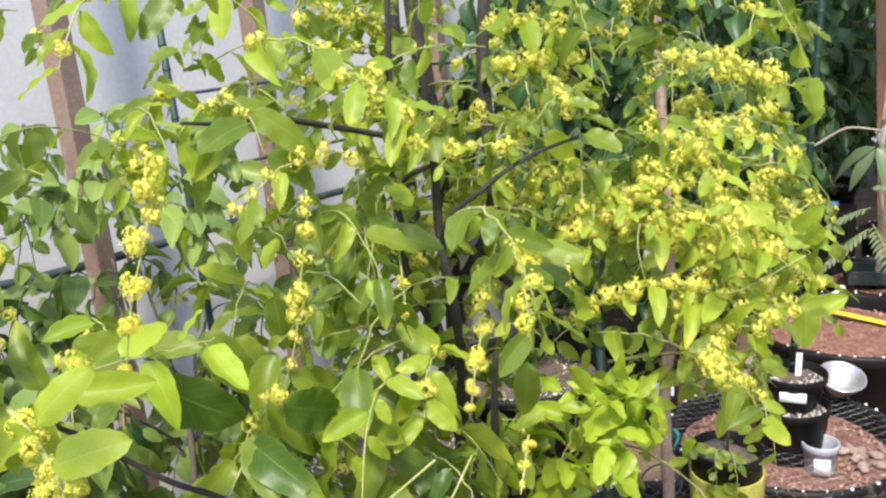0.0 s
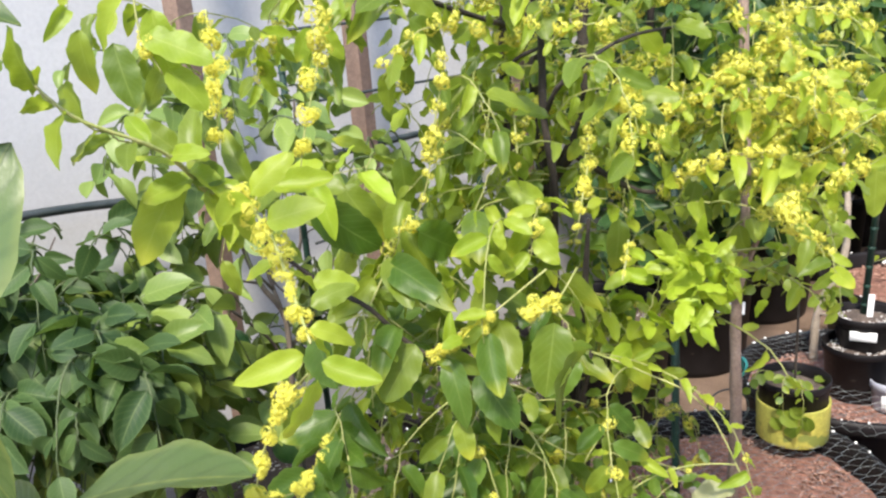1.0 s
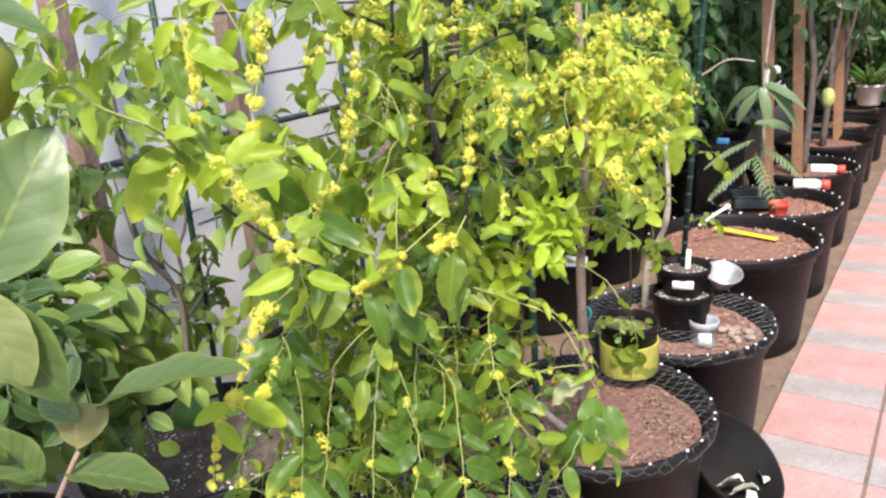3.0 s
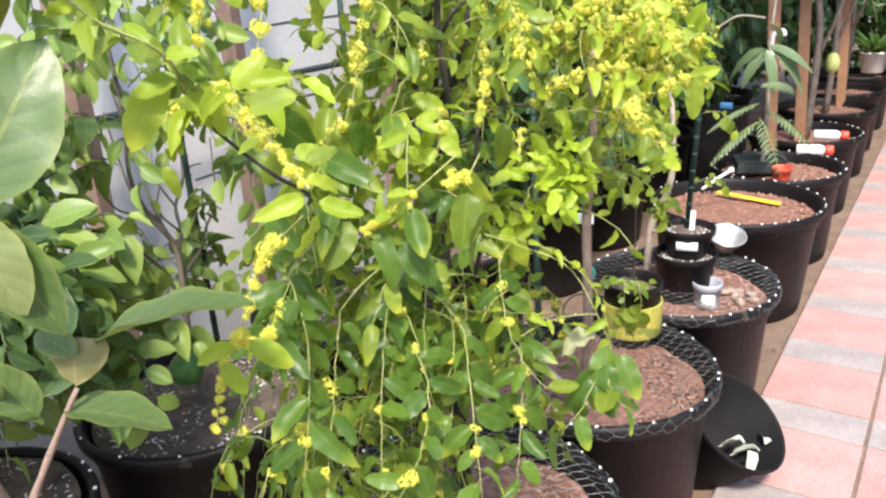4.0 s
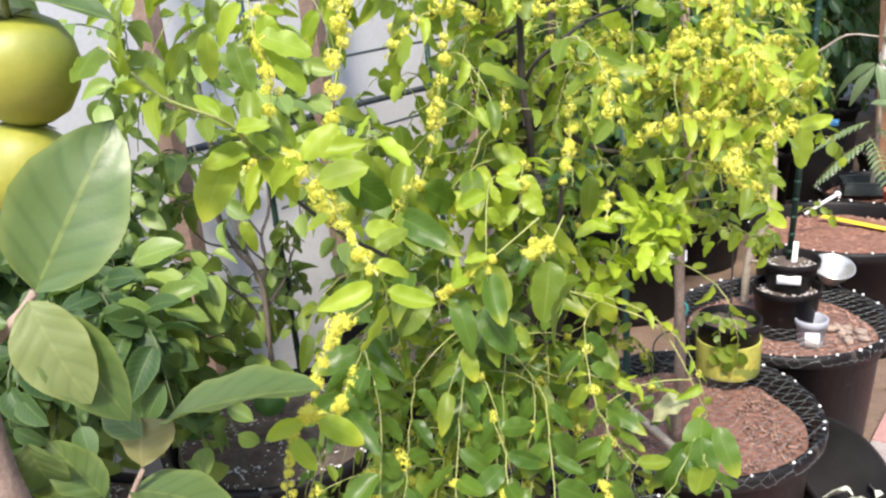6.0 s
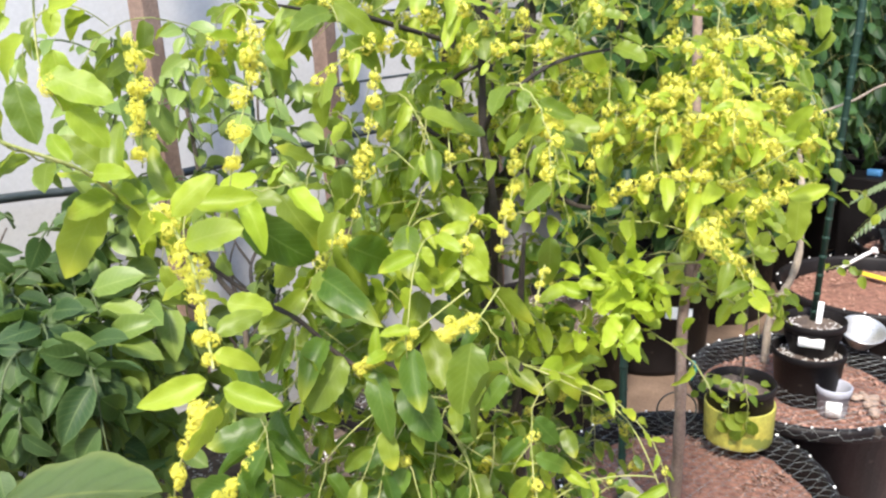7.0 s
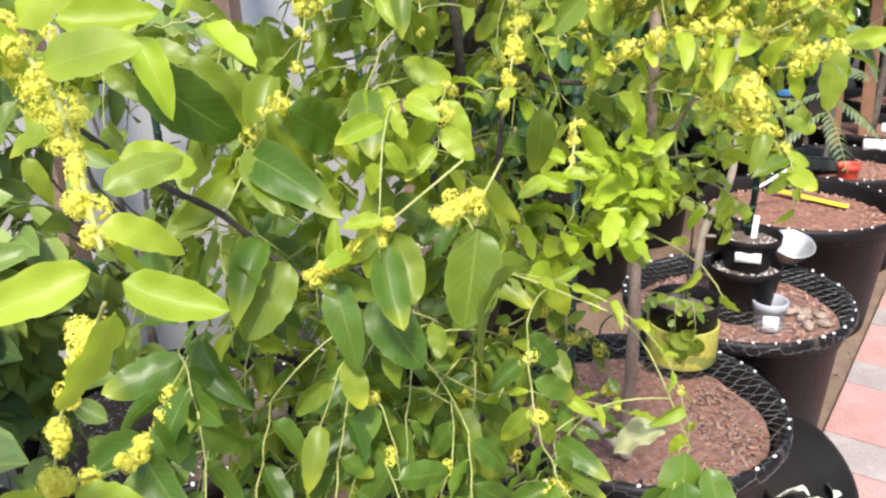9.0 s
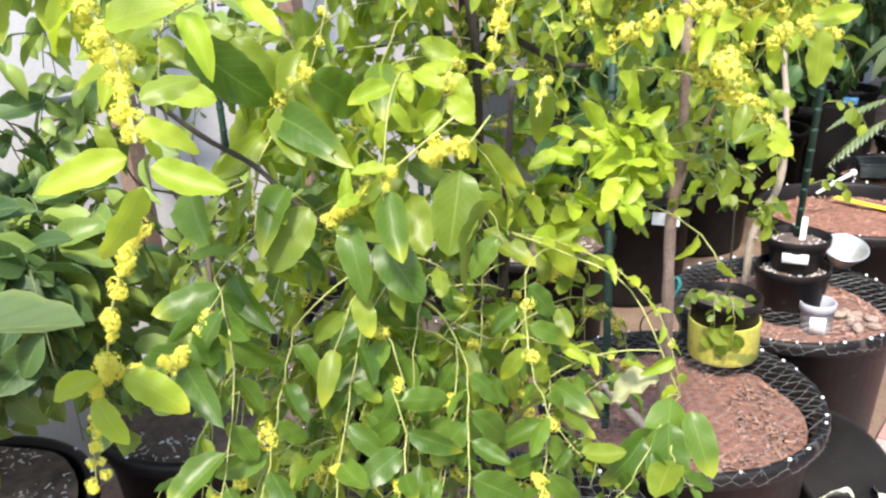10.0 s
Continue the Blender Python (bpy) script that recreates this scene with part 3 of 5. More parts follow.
# ---- pots ----
def wire_net(radius, cell=0.021):
    """Hexagonal chicken wire over a pot's mouth, turned down over its rim."""
    bm = bmesh.new()
    dx, dy = cell * math.sqrt(3) / 2, cell * 0.5
    rng = random.Random(7)
    nodes = {}

    def node(x, y):
        key = (round(x / 0.002), round(y / 0.002))
        if key not in nodes:
            r = math.hypot(x, y)
            z = 0.012 + 0.010 * math.sin(x * 17 + 1) * math.cos(y * 14) - 0.012 * max(0, 1 - r / radius)
            s = 1.0
            if r > radius + 0.008:
                s = (radius + 0.010) / r
                z = 0.012 - (r - radius)
            elif r > radius - 0.03:
                z = 0.010
            nodes[key] = Vector((x * s, y * s, z + rng.uniform(-0.002, 0.002)))
        return nodes[key]

    n = int((radius + 0.05) / cell) + 2
    for i in range(-n * 2, n * 2 + 1):
        for j in range(-n, n + 1):
            x, y = i * dx, j * cell * 1.5 + (0.75 * cell if i % 2 else 0)
            top, left, right = (x, y + dy), (x - dx, y + dy * 2), (x + dx, y + dy * 2)
            for p, q in (((x, y), top), (top, left), (top, right)):
                if max(math.hypot(*p), math.hypot(*q)) < radius + 0.035:
                    a, b = node(*p), node(*q)
                    if (b - a).length > 1e-4:
                        tube(bm, [a, b], 0.00048, 0.00048, 3)
    return bm


def clod_mesh(count, spread, low, high, seed, flat=0.28):
    """Loose bits strewn over a pot's soil."""
    rng = random.Random(seed)
    vs, fs = [], []
    cube = np.array([(x, y, z) for x in (-1, 1) for y in (-1, 1) for z in (-1, 1)], float) * 0.5
    quads = np.array([(0, 1, 3, 2), (4, 6, 7, 5), (0, 4, 5, 1), (2, 3, 7, 6), (0, 2, 6, 4), (1, 5, 7, 3)])
    for k in range(count):
        r, ang, s = spread * math.sqrt(rng.random()), rng.uniform(0, 6.283), rng.uniform(low, high)
        m = Euler((rng.uniform(-0.5, 0.5), rng.uniform(-0.5, 0.5), rng.uniform(0, 6.28))).to_matrix()
        dims = np.array((s * rng.uniform(1.0, 4.0), s, s * flat)) * (1 + 0.35 * np.array([[rng.uniform(-1, 1) for _ in range(3)] for _ in range(8)]))
        vs.append((cube * dims) @ np.array(m).T + np.array((r * math.cos(ang), r * math.sin(ang), s * 0.15)))
        fs.append(quads + 8 * k)
    return array_mesh("chips", np.concatenate(vs), np.concatenate(fs))


def soil_bm(radius, seed):
    bm = bmesh.new()
    rings = [[bm.verts.new((0, 0, 0.012))]]
    for i in range(1, 13):
        r = radius * i / 12
        rings.append([])
        for k in range(36):
            a = 2 * math.pi * k / 36
            x, y = r * math.cos(a), r * math.sin(a)
            z = 0.012 * (1 - (i / 12) ** 2) + 0.012 * noise.noise(Vector((x * 11 + seed, y * 11, seed))) + 0.005 * noise.noise(Vector((x * 40, y * 40, seed)))
            rings[-1].append(bm.verts.new((x, y, z)))
    for k in range(36):
        bm.faces.new((rings[0][0], rings[1][k], rings[1][(k + 1) % 36]))
    for a, b in zip(rings[1:], rings[2:]):
        for k in range(36):
            bm.faces.new((a[k], b[k], b[(k + 1) % 36], a[(k + 1) % 36]))
    return bm


def pot_body(bm, R, h, wall=0.006):
    base = R * 0.80
    lathe(bm, [(0, 0.004), (base - 0.02, 0.004), (base - 0.008, 0.0), (base, 0.006), (base + 0.004, 0.03), (R - 0.030, h - 0.075), (R - 0.022, h - 0.072), (R - 0.020, h - 0.045), (R - 0.006, h - 0.036),
               (R - 0.002, h - 0.030), (R, h - 0.012), (R - 0.003, h - 0.003), (R - 0.010, h), (R - 0.018, h - 0.003), (R - 0.022, h - 0.012), (R - 0.030, h - 0.05), (base - wall, 0.02), (0, 0.018)], 56)
    return bm


NETS, CHIPS = {}, {}
CLIP = bmesh.new()
bmesh.ops.create_icosphere(CLIP, subdivisions=1, radius=0.0046)
CLIP_ME = bpy.data.meshes.new("clip")
CLIP.to_mesh(CLIP_ME), CLIP.free()
CLIP_ME.materials.append(M_TIE)


def big_pot(x, y, R=0.29, h=0.42, soil=M_SOIL, bits=M_CHIP, net=True, clips=34, label="", fill=0.055, kind="mulch", turn=0.0, bit_count=1700, bit_size=(0.0016, 0.0068)):
    ob = empty("nursery_pot", x, y, 0, turn)
    tagged(ob, label or "large black plastic nursery pot with mulched soil under chicken wire", "plant pot", "row of nursery pots")
    shell = part("body", pot_body(bmesh.new(), R, h), M_POT, ob)
    earth = part("soil", soil_bm(R - 0.036, x * 7 + y * 3), soil, ob)
    earth.location.z = h - fill
    key = (kind, round(R, 2))
    if key not in CHIPS:
        CHIPS[key] = clod_mesh(bit_count, R - 0.045, *bit_size, len(CHIPS) + 3)
        CHIPS[key].materials.append(bits)
    c = new("mulch" if kind == "mulch" else "perlite", CHIPS[key])
    c.parent, c.location.z = earth, 0.006
    tagged(c, kind="stuff")
    if net:
        if round(R, 2) not in NETS:
            b = wire_net(R - 0.01)
            me = bpy.data.meshes.new("wire_net")
            b.to_mesh(me), b.free()
            me.materials.append(M_WIRE)
            NETS[round(R, 2)] = me
        w = new("wire_net", NETS[round(R, 2)])
        w.parent, w.location.z = ob, h - 0.008
        tagged(w, "hexagonal galvanised chicken wire")
    rng = random.Random(int(x * 100 + y * 1000))
    for k in range(clips):
        a = 2 * math.pi * (k + rng.uniform(-0.3, 0.3)) / clips
        if rng.random() < 0.25:
            continue
        q = new("clip", CLIP_ME)
        q.parent = shell
        q.location = ((R - 0.008) * math.cos(a), (R - 0.008) * math.sin(a), h + 0.001)
        q.scale = (rng.uniform(0.5, 1.15), rng.uniform(0.5, 1.15), rng.uniform(0.5, 1.0))
    return ob


MULCH = "large black nursery pot with brown mulched soil under chicken wire"
big_pot(0.03, 0.0, label="large black nursery pot that holds the persimmon tree")
big_pot(0.03, 0.62, label="large black nursery pot that holds the flowering jujube")
big_pot(0.03, 1.235, label=MULCH, turn=40)
big_pot(0.042, 1.845, label=MULCH, turn=10)
big_pot(0.0, 2.70, 0.33, 0.43, label="wide black nursery pot with bare brown soil", net=False, clips=40)
big_pot(0.03, 3.34, label=MULCH, net=False, turn=70)
big_pot(0.01, 4.12, label=MULCH, net=False, turn=20)
big_pot(0.0, 4.92, label=MULCH, net=False, clips=0)
big_pot(-0.02, 5.62, label=MULCH, net=False, clips=0)
big_pot(-0.02, 6.40, label=MULCH, net=False, clips=0)
big_pot(-0.77, 0.672, 0.285, soil=M_PEAT, bits=M_PERLITE, kind="perlite", label="large black nursery pot with dark perlite mix and a citrus", fill=0.034, net=False, clips=30, bit_count=700, bit_size=(0.0015, 0.004))
big_pot(-0.80, 0.08, 0.285, soil=M_PEAT, bits=M_PERLITE, kind="perlite", label="large black nursery pot with perlite mix and a broad-leaved citrus", fill=0.008, net=False, clips=30)
for yy in (1.26, 1.9, 2.55, 3.2, 3.9, 4.6, 5.3):
    big_pot(-0.80, yy, 0.285, soil=M_PEAT, bits=M_PERLITE, kind="perlite", label="large black nursery pot by the wall with a dark leafy shrub", net=False, clips=0)


# pale chunks of bark by the cup
rg = random.Random(4)
for k in range(9):
    bm = bmesh.new()
    bmesh.ops.create_icosphere(bm, subdivisions=2, radius=1.0)
    for v in bm.verts:
        v.co *= 1 + 0.35 * noise.noise(v.co * 1.7 + Vector((k * 3.1, 0, 0)))
    ob = part("bark_chunk", bm, M_CHUNK)
    ob.matrix_basis = pose(0.205 + rg.gauss(0, 0.030), 1.885 + rg.gauss(0, 0.038), 0.383, rg.uniform(-20, 20), rg.uniform(-20, 20), rg.uniform(0, 360)) @ Matrix.Diagonal((rg.uniform(0.014, 0.026), rg.uniform(0.009, 0.015), rg.uniform(0.006, 0.010), 1))
    tagged(ob, "pale dry chunk of bark lying on the soil", "bark chunk", "bark chunks on the soil")


# ---- the flowering jujube ----
def clear_of_path(p):
    return not (p.x > 0.30 and p.y < 0.24) and not (p.z < 0.80 and p.x > 0.27) and (Vector((p.x, p.y, p.z)) - Vector((0.60, -0.15, 1.32))).length > 0.40


def from_line(p, a, b):
    a, b = Vector(a), Vector(b)
    f = max(0.0, min(1.0, (p - a).dot(b - a) / (b - a).length_squared))
    return (p - a.lerp(b, f)).length


def crown_room(p):
    return clear_of_path(p) and from_line(p, (0.14, 0.285, 1.22), (0.45, 0.0, 1.33)) > 0.045 and from_line(p, (0.126, 0.17, 1.27), (0.42, 0.0, 1.33)) > 0.040 and from_line(p, (0.155, 0.06, 1.02), (0.50, -0.20, 1.25)) > 0.070 and from_line(p, (0.20, 0.066, 1.09), (0.50, -0.20, 1.27)) > 0.065 and p.x < (0.41 if p.y < 0.8 else 0.34) and from_line(p, (0.25, 0.57, 1.085), (0.44, 0.12, 1.2)) > 0.085 and from_line(p, (0.22, 0.60, 1.07), (0.45, 0.23, 1.74)) > 0.085 and not (p.z < 1.06 and p.x > 0.25) and not (p.z < 0.84 and p.x > 0.22) and not (p.x > 0.12 and p.y > 0.72 and p.z < 1.2)


J = Plant("jujube_tree", (0.03, 0.62, 0.36), 11)
J.limb(0.017, [(0.03, 0.62, 0.36), (0.04, 0.60, 0.62), (0.02, 0.615, 0.95), (0.02, 0.616, 1.23), (-0.01, 0.63, 1.50), (-0.03, 0.65, 1.85)], 0.5)
J.limb(0.009, [(0.04, 0.60, 0.62), (0.11, 0.55, 0.78), (0.14, 0.51, 0.96), (0.165, 0.49, 1.08), (0.18, 0.48, 1.16)], 0.22)
J.limb(0.012, [(0.02, 0.616, 1.0), (-0.06, 0.66, 1.12), (-0.09, 0.68, 1.30), (-0.10, 0.70, 1.70)])
J.limb(0.010, [(0.02, 0.616, 1.15), (0.07, 0.64, 1.25), (0.06, 0.66, 1.45), (0.10, 0.70, 1.8)])
J.limb(0.009, [(0.03, 0.60, 0.85), (0.10, 0.45, 0.92), (0.16, 0.36, 0.98)])
J.limb(0.0030, [(0.075, 0.475, 0.913), (0.152, 0.38, 0.979), (0.195, 0.27, 1.068), (0.150, 0.247, 1.094), (0.133, 0.217, 1.136), (0.118, 0.184, 1.165), (0.10, 0.14, 1.215), (0.13, 0.09, 1.262)], 0.55)
J.cane(0.0018, [(0.13, 0.09, 1.262), (0.155, 0.05, 1.30), (0.149, 0.002, 1.329), (0.133, -0.021, 1.365)], 0.5)
J.cane(0.0020, [(0.13, 0.09, 1.262), (0.172, 0.086, 1.270), (0.207, 0.087, 1.242), (0.255, 0.066, 1.222), (0.305, 0.042, 1.206)], 0.4)
J.limb(0.0042, [(0.02, 0.616, 1.05), (0.08, 0.50, 1.18), (0.086, 0.47, 1.248), (0.090, 0.47, 1.276), (0.083, 0.47, 1.314), (0.090, 0.47, 1.382), (0.10, 0.48, 1.55)], 0.6)
J.limb(0.0048, [(0.05, 0.58, 1.02), (0.13, 0.49, 1.18), (0.136, 0.47, 1.264), (0.137, 0.47, 1.316), (0.137, 0.47, 1.381), (0.134, 0.47, 1.429), (0.13, 0.48, 1.60)], 0.6)
J.limb(0.0028, [(0.136, 0.47, 1.264), (0.169, 0.45, 1.296), (0.201, 0.45, 1.317), (0.217, 0.47, 1.333), (0.219, 0.52, 1.341), (0.212, 0.60, 1.343)], 0.5)
J.limb(0.0030, [(0.09, 0.47, 1.36), (0.09, 0.40, 1.378), (0.099, 0.33, 1.393), (0.112, 0.28, 1.395), (0.12, 0.24, 1.40)], 0.45)
J.limb(0.0030, [(0.086, 0.47, 1.25), (0.05, 0.44, 1.285), (0.03, 0.42, 1.295)], 0.5)
J.limb(0.0030, [(0.083, 0.47, 1.30), (0.11, 0.462, 1.325), (0.135, 0.468, 1.335)], 0.6)
J.limb(0.0042, [(0.06, 0.62, 1.20), (0.16, 0.59, 1.17), (0.21, 0.585, 1.168)])
J.limb(0.0042, [(0.10, 0.50, 0.92), (0.17, 0.46, 0.95), (0.208, 0.436, 1.033)])
J.cane(0.0013, [(0.206, 0.588, 1.168), (0.290, 0.566, 1.214), (0.366, 0.552, 1.220), (0.427, 0.543, 1.260)])
J.cane(0.0012, [(0.208, 0.436, 1.033), (0.253, 0.455, 1.016), (0.313, 0.471, 0.987), (0.365, 0.472, 0.895)])
J.shoot((0.082, 0.159, 1.247), (0.117, 0.197, 1.254), (0.145, 0.223, 1.258), leaf=.042, n=4, bloom=(.0, .2, 2), tone=2, joined=True)
# long flowering shoots that stand out from the crown
J.chain([(0.120, 0.212, 1.384), (0.122, 0.206, 1.362), (0.124, 0.201, 1.339), (0.130, 0.178, 1.295), (0.126, 0.165, 1.240)], 8, 1.05)
J.chain([(0.172, 0.294, 1.347), (0.170, 0.292, 1.322), (0.161, 0.285, 1.277), (0.157, 0.277, 1.237), (0.139, 0.269, 1.190)], 9, 1.0)
J.chain([(0.262, 0.362, 1.285), (0.272, 0.350, 1.252), (0.288, 0.316, 1.225), (0.283, 0.314, 1.194)], 6, 0.85)
J.chain([(0.152, 0.098, 1.385), (0.155, 0.095, 1.355), (0.158, 0.092, 1.328), (0.150, 0.092, 1.294)], 6, 0.9)
J.chain([(0.172, 0.086, 1.270), (0.207, 0.087, 1.242), (0.255, 0.066, 1.222), (0.305, 0.042, 1.206)], 9, 1.0, 0.030)
J.chain([(0.290, 0.047, 1.182), (0.240, 0.066, 1.150), (0.212, 0.070, 1.128), (0.197, 0.060, 1.088), (0.178, 0.060, 1.052), (0.150, 0.061, 1.026), (0.142, 0.055, 0.985), (0.135, 0.052, 0.945)], 16, 0.85, first=0.12)
J.chain([(0.180, 0.060, 1.050), (0.165, 0.095, 1.030), (0.154, 0.126, 1.020)], 4, 0.95)
J.chain([(0.270, 0.290, 1.172), (0.233, 0.257, 1.134), (0.209, 0.247, 1.112), (0.182, 0.236, 1.094)], 8, 0.75, 0.026, first=0.25)
J.chain([(0.285, 0.310, 1.170), (0.294, 0.271, 1.157), (0.298, 0.245, 1.160), (0.300, 0.227, 1.163)], 6, 0.8, first=0.3)
J.chain([(0.335, 0.305, 1.20), (0.344, 0.287, 1.192), (0.348, 0.275, 1.180)], 3, 0.45)
J.chain([(0.170, 0.38, 1.30), (0.185, 0.365, 1.251), (0.188, 0.360, 1.232)], 4, 0.5)
J.chain([(0.245, 0.70, 1.16), (0.280, 0.719, 1.139), (0.312, 0.735, 1.115)], 7, 0.9)
J.chain([(0.30, 0.66, 1.36), (0.31, 0.655, 1.31), (0.305, 0.65, 1.26)], 8, 0.7)
for a, b in (((0.324, 0.553, 1.268), (0.322, 0.555, 1.307)), ((0.286, 0.537, 1.265), (0.285, 0.540, 1.308)), ((0.354, 0.563, 1.266), (0.353, 0.566, 1.317)), ((0.381, 0.571, 1.264), (0.379, 0.574, 1.308)), ((0.253, 0.520, 1.240), (0.262, 0.529, 1.294)), ((0.304, 0.544, 1.260), (0.309, 0.549, 1.296)), ((0.340, 0.554, 1.235), (0.369, 0.566, 1.258)), ((0.356, 0.547, 1.163), (0.387, 0.553, 1.146))):
    a, b = Vector(a), Vector(b)
    J.chain([a, a.lerp(b, 0.5) + Vector((0.002, 0, 0)), b], 5, 0.55, 0.018, 1, 0.0007)
J.shoot((0.150, 0.040, 1.306), (0.149, 0.002, 1.329), (0.130, -0.024, 1.368), leaf=.040, n=9, tone=0)
J.shoot((0.128, 0.095, 1.262), (0.142, 0.07, 1.285), (0.152, 0.045, 1.305), leaf=.036, n=6, tone=1)
# single leaves near the camera, placed and turned to fit its view
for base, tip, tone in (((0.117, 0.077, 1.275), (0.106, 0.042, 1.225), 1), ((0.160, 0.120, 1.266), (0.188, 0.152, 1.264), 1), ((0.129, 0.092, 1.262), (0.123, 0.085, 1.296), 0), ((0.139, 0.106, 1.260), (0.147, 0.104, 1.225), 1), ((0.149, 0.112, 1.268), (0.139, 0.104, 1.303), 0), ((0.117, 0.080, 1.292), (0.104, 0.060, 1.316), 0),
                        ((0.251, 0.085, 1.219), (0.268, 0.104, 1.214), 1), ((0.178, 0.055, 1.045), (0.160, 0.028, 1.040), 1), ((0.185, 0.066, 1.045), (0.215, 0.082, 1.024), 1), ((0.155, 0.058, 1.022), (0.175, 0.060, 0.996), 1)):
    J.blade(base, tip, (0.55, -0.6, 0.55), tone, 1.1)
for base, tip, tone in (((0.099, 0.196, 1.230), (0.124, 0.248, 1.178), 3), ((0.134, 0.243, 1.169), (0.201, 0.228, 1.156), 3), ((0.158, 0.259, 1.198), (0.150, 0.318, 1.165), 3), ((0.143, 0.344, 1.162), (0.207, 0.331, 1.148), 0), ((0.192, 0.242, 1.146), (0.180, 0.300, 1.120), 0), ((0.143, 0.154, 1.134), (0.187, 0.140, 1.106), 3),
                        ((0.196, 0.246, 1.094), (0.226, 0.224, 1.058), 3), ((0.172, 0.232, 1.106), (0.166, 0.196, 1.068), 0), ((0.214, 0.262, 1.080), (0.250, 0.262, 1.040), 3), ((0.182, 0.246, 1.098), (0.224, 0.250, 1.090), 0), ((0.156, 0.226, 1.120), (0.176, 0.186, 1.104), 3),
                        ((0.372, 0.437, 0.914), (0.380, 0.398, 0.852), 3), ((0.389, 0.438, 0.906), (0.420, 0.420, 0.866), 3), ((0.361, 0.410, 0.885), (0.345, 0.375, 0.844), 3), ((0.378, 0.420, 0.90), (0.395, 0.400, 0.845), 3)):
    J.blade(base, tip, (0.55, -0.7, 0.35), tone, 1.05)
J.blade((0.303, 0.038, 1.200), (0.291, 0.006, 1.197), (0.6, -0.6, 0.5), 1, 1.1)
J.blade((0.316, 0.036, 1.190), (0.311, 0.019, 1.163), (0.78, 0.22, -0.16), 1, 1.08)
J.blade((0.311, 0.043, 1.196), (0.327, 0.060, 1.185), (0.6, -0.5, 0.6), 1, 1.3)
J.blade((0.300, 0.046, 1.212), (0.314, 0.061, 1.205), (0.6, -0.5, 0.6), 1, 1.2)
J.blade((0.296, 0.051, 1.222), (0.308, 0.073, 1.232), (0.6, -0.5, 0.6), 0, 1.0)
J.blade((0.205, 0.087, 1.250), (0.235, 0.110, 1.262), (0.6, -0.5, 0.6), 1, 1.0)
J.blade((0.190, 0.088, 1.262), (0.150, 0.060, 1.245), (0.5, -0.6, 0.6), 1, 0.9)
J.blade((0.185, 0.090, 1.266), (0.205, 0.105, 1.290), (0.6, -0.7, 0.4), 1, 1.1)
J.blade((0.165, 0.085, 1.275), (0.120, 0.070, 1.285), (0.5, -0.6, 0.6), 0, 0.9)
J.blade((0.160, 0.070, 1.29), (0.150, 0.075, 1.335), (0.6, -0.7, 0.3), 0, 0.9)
# a spray of young leaves close before the camera, placed to fit its view
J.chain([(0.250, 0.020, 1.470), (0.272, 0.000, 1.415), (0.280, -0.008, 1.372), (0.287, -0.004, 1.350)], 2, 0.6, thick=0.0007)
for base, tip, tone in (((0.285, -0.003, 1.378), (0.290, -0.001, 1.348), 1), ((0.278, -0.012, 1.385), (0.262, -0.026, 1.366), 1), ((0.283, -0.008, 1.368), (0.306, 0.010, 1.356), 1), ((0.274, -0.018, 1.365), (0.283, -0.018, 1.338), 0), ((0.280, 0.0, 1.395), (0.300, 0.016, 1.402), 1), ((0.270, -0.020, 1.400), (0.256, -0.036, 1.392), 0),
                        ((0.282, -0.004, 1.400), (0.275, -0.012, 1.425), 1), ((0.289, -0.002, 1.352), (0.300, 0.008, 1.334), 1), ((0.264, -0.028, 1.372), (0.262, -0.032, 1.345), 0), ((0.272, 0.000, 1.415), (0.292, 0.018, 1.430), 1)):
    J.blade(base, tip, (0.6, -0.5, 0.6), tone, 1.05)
J.blade((0.233, 0.257, 1.122), (0.249, 0.249, 1.077), (0.7, -0.7, 0.1), 3, 1.1)
J.blade((0.303, 0.254, 1.146), (0.309, 0.234, 1.100), (0.7, -0.7, 0.2), 0, 1.1)
J.blade((0.330, 0.262, 1.130), (0.290, 0.235, 1.092), (-0.40, -0.34, 0.83), 0, 1.0)
for base, tip in (((0.06, 0.335, 1.243), (0.063, 0.331, 1.194)), ((0.024, 0.286, 1.222), (0.060, 0.305, 1.168)), ((0.07, 0.333, 1.175), (0.113, 0.367, 1.143)), ((0.056, 0.305, 1.144), (0.09, 0.331, 1.106)), ((0.115, 0.373, 1.158), (0.168, 0.40, 1.128)),
                  ((0.230, 0.458, 1.170), (0.232, 0.447, 1.120)), ((0.056, 0.215, 1.006), (0.091, 0.222, 0.955)), ((0.10, 0.30, 1.21), (0.118, 0.262, 1.178)), ((0.02, 0.30, 1.16), (-0.02, 0.28, 1.12)), ((0.16, 0.33, 1.20), (0.19, 0.30, 1.17))):
    J.blade(base, tip, (0.5, -0.6, 0.6), 0, 1.05)
J.shoot((0.213, 0.557, 1.169), (0.310, 0.553, 1.222), (0.397, 0.549, 1.203), leaf=.034, n=12, bloom=(.0, 1.0, 20), tone=1, joined=True)
J.shoot((0.275, 0.587, 1.265), (0.347, 0.571, 1.255), (0.422, 0.563, 1.264), leaf=.036, n=10, bloom=(.1, .9, 14), tone=1, joined=True)
J.shoot((0.316, 0.555, 1.211), (0.367, 0.549, 1.191), (0.451, 0.547, 1.237), leaf=.034, n=10, bloom=(.1, .9, 14), tone=1, joined=True)
J.shoot((0.322, 0.558, 1.224), (0.362, 0.545, 1.178), (0.402, 0.544, 1.113), leaf=.034, n=8, bloom=(.1, .8, 10), tone=1, joined=True)
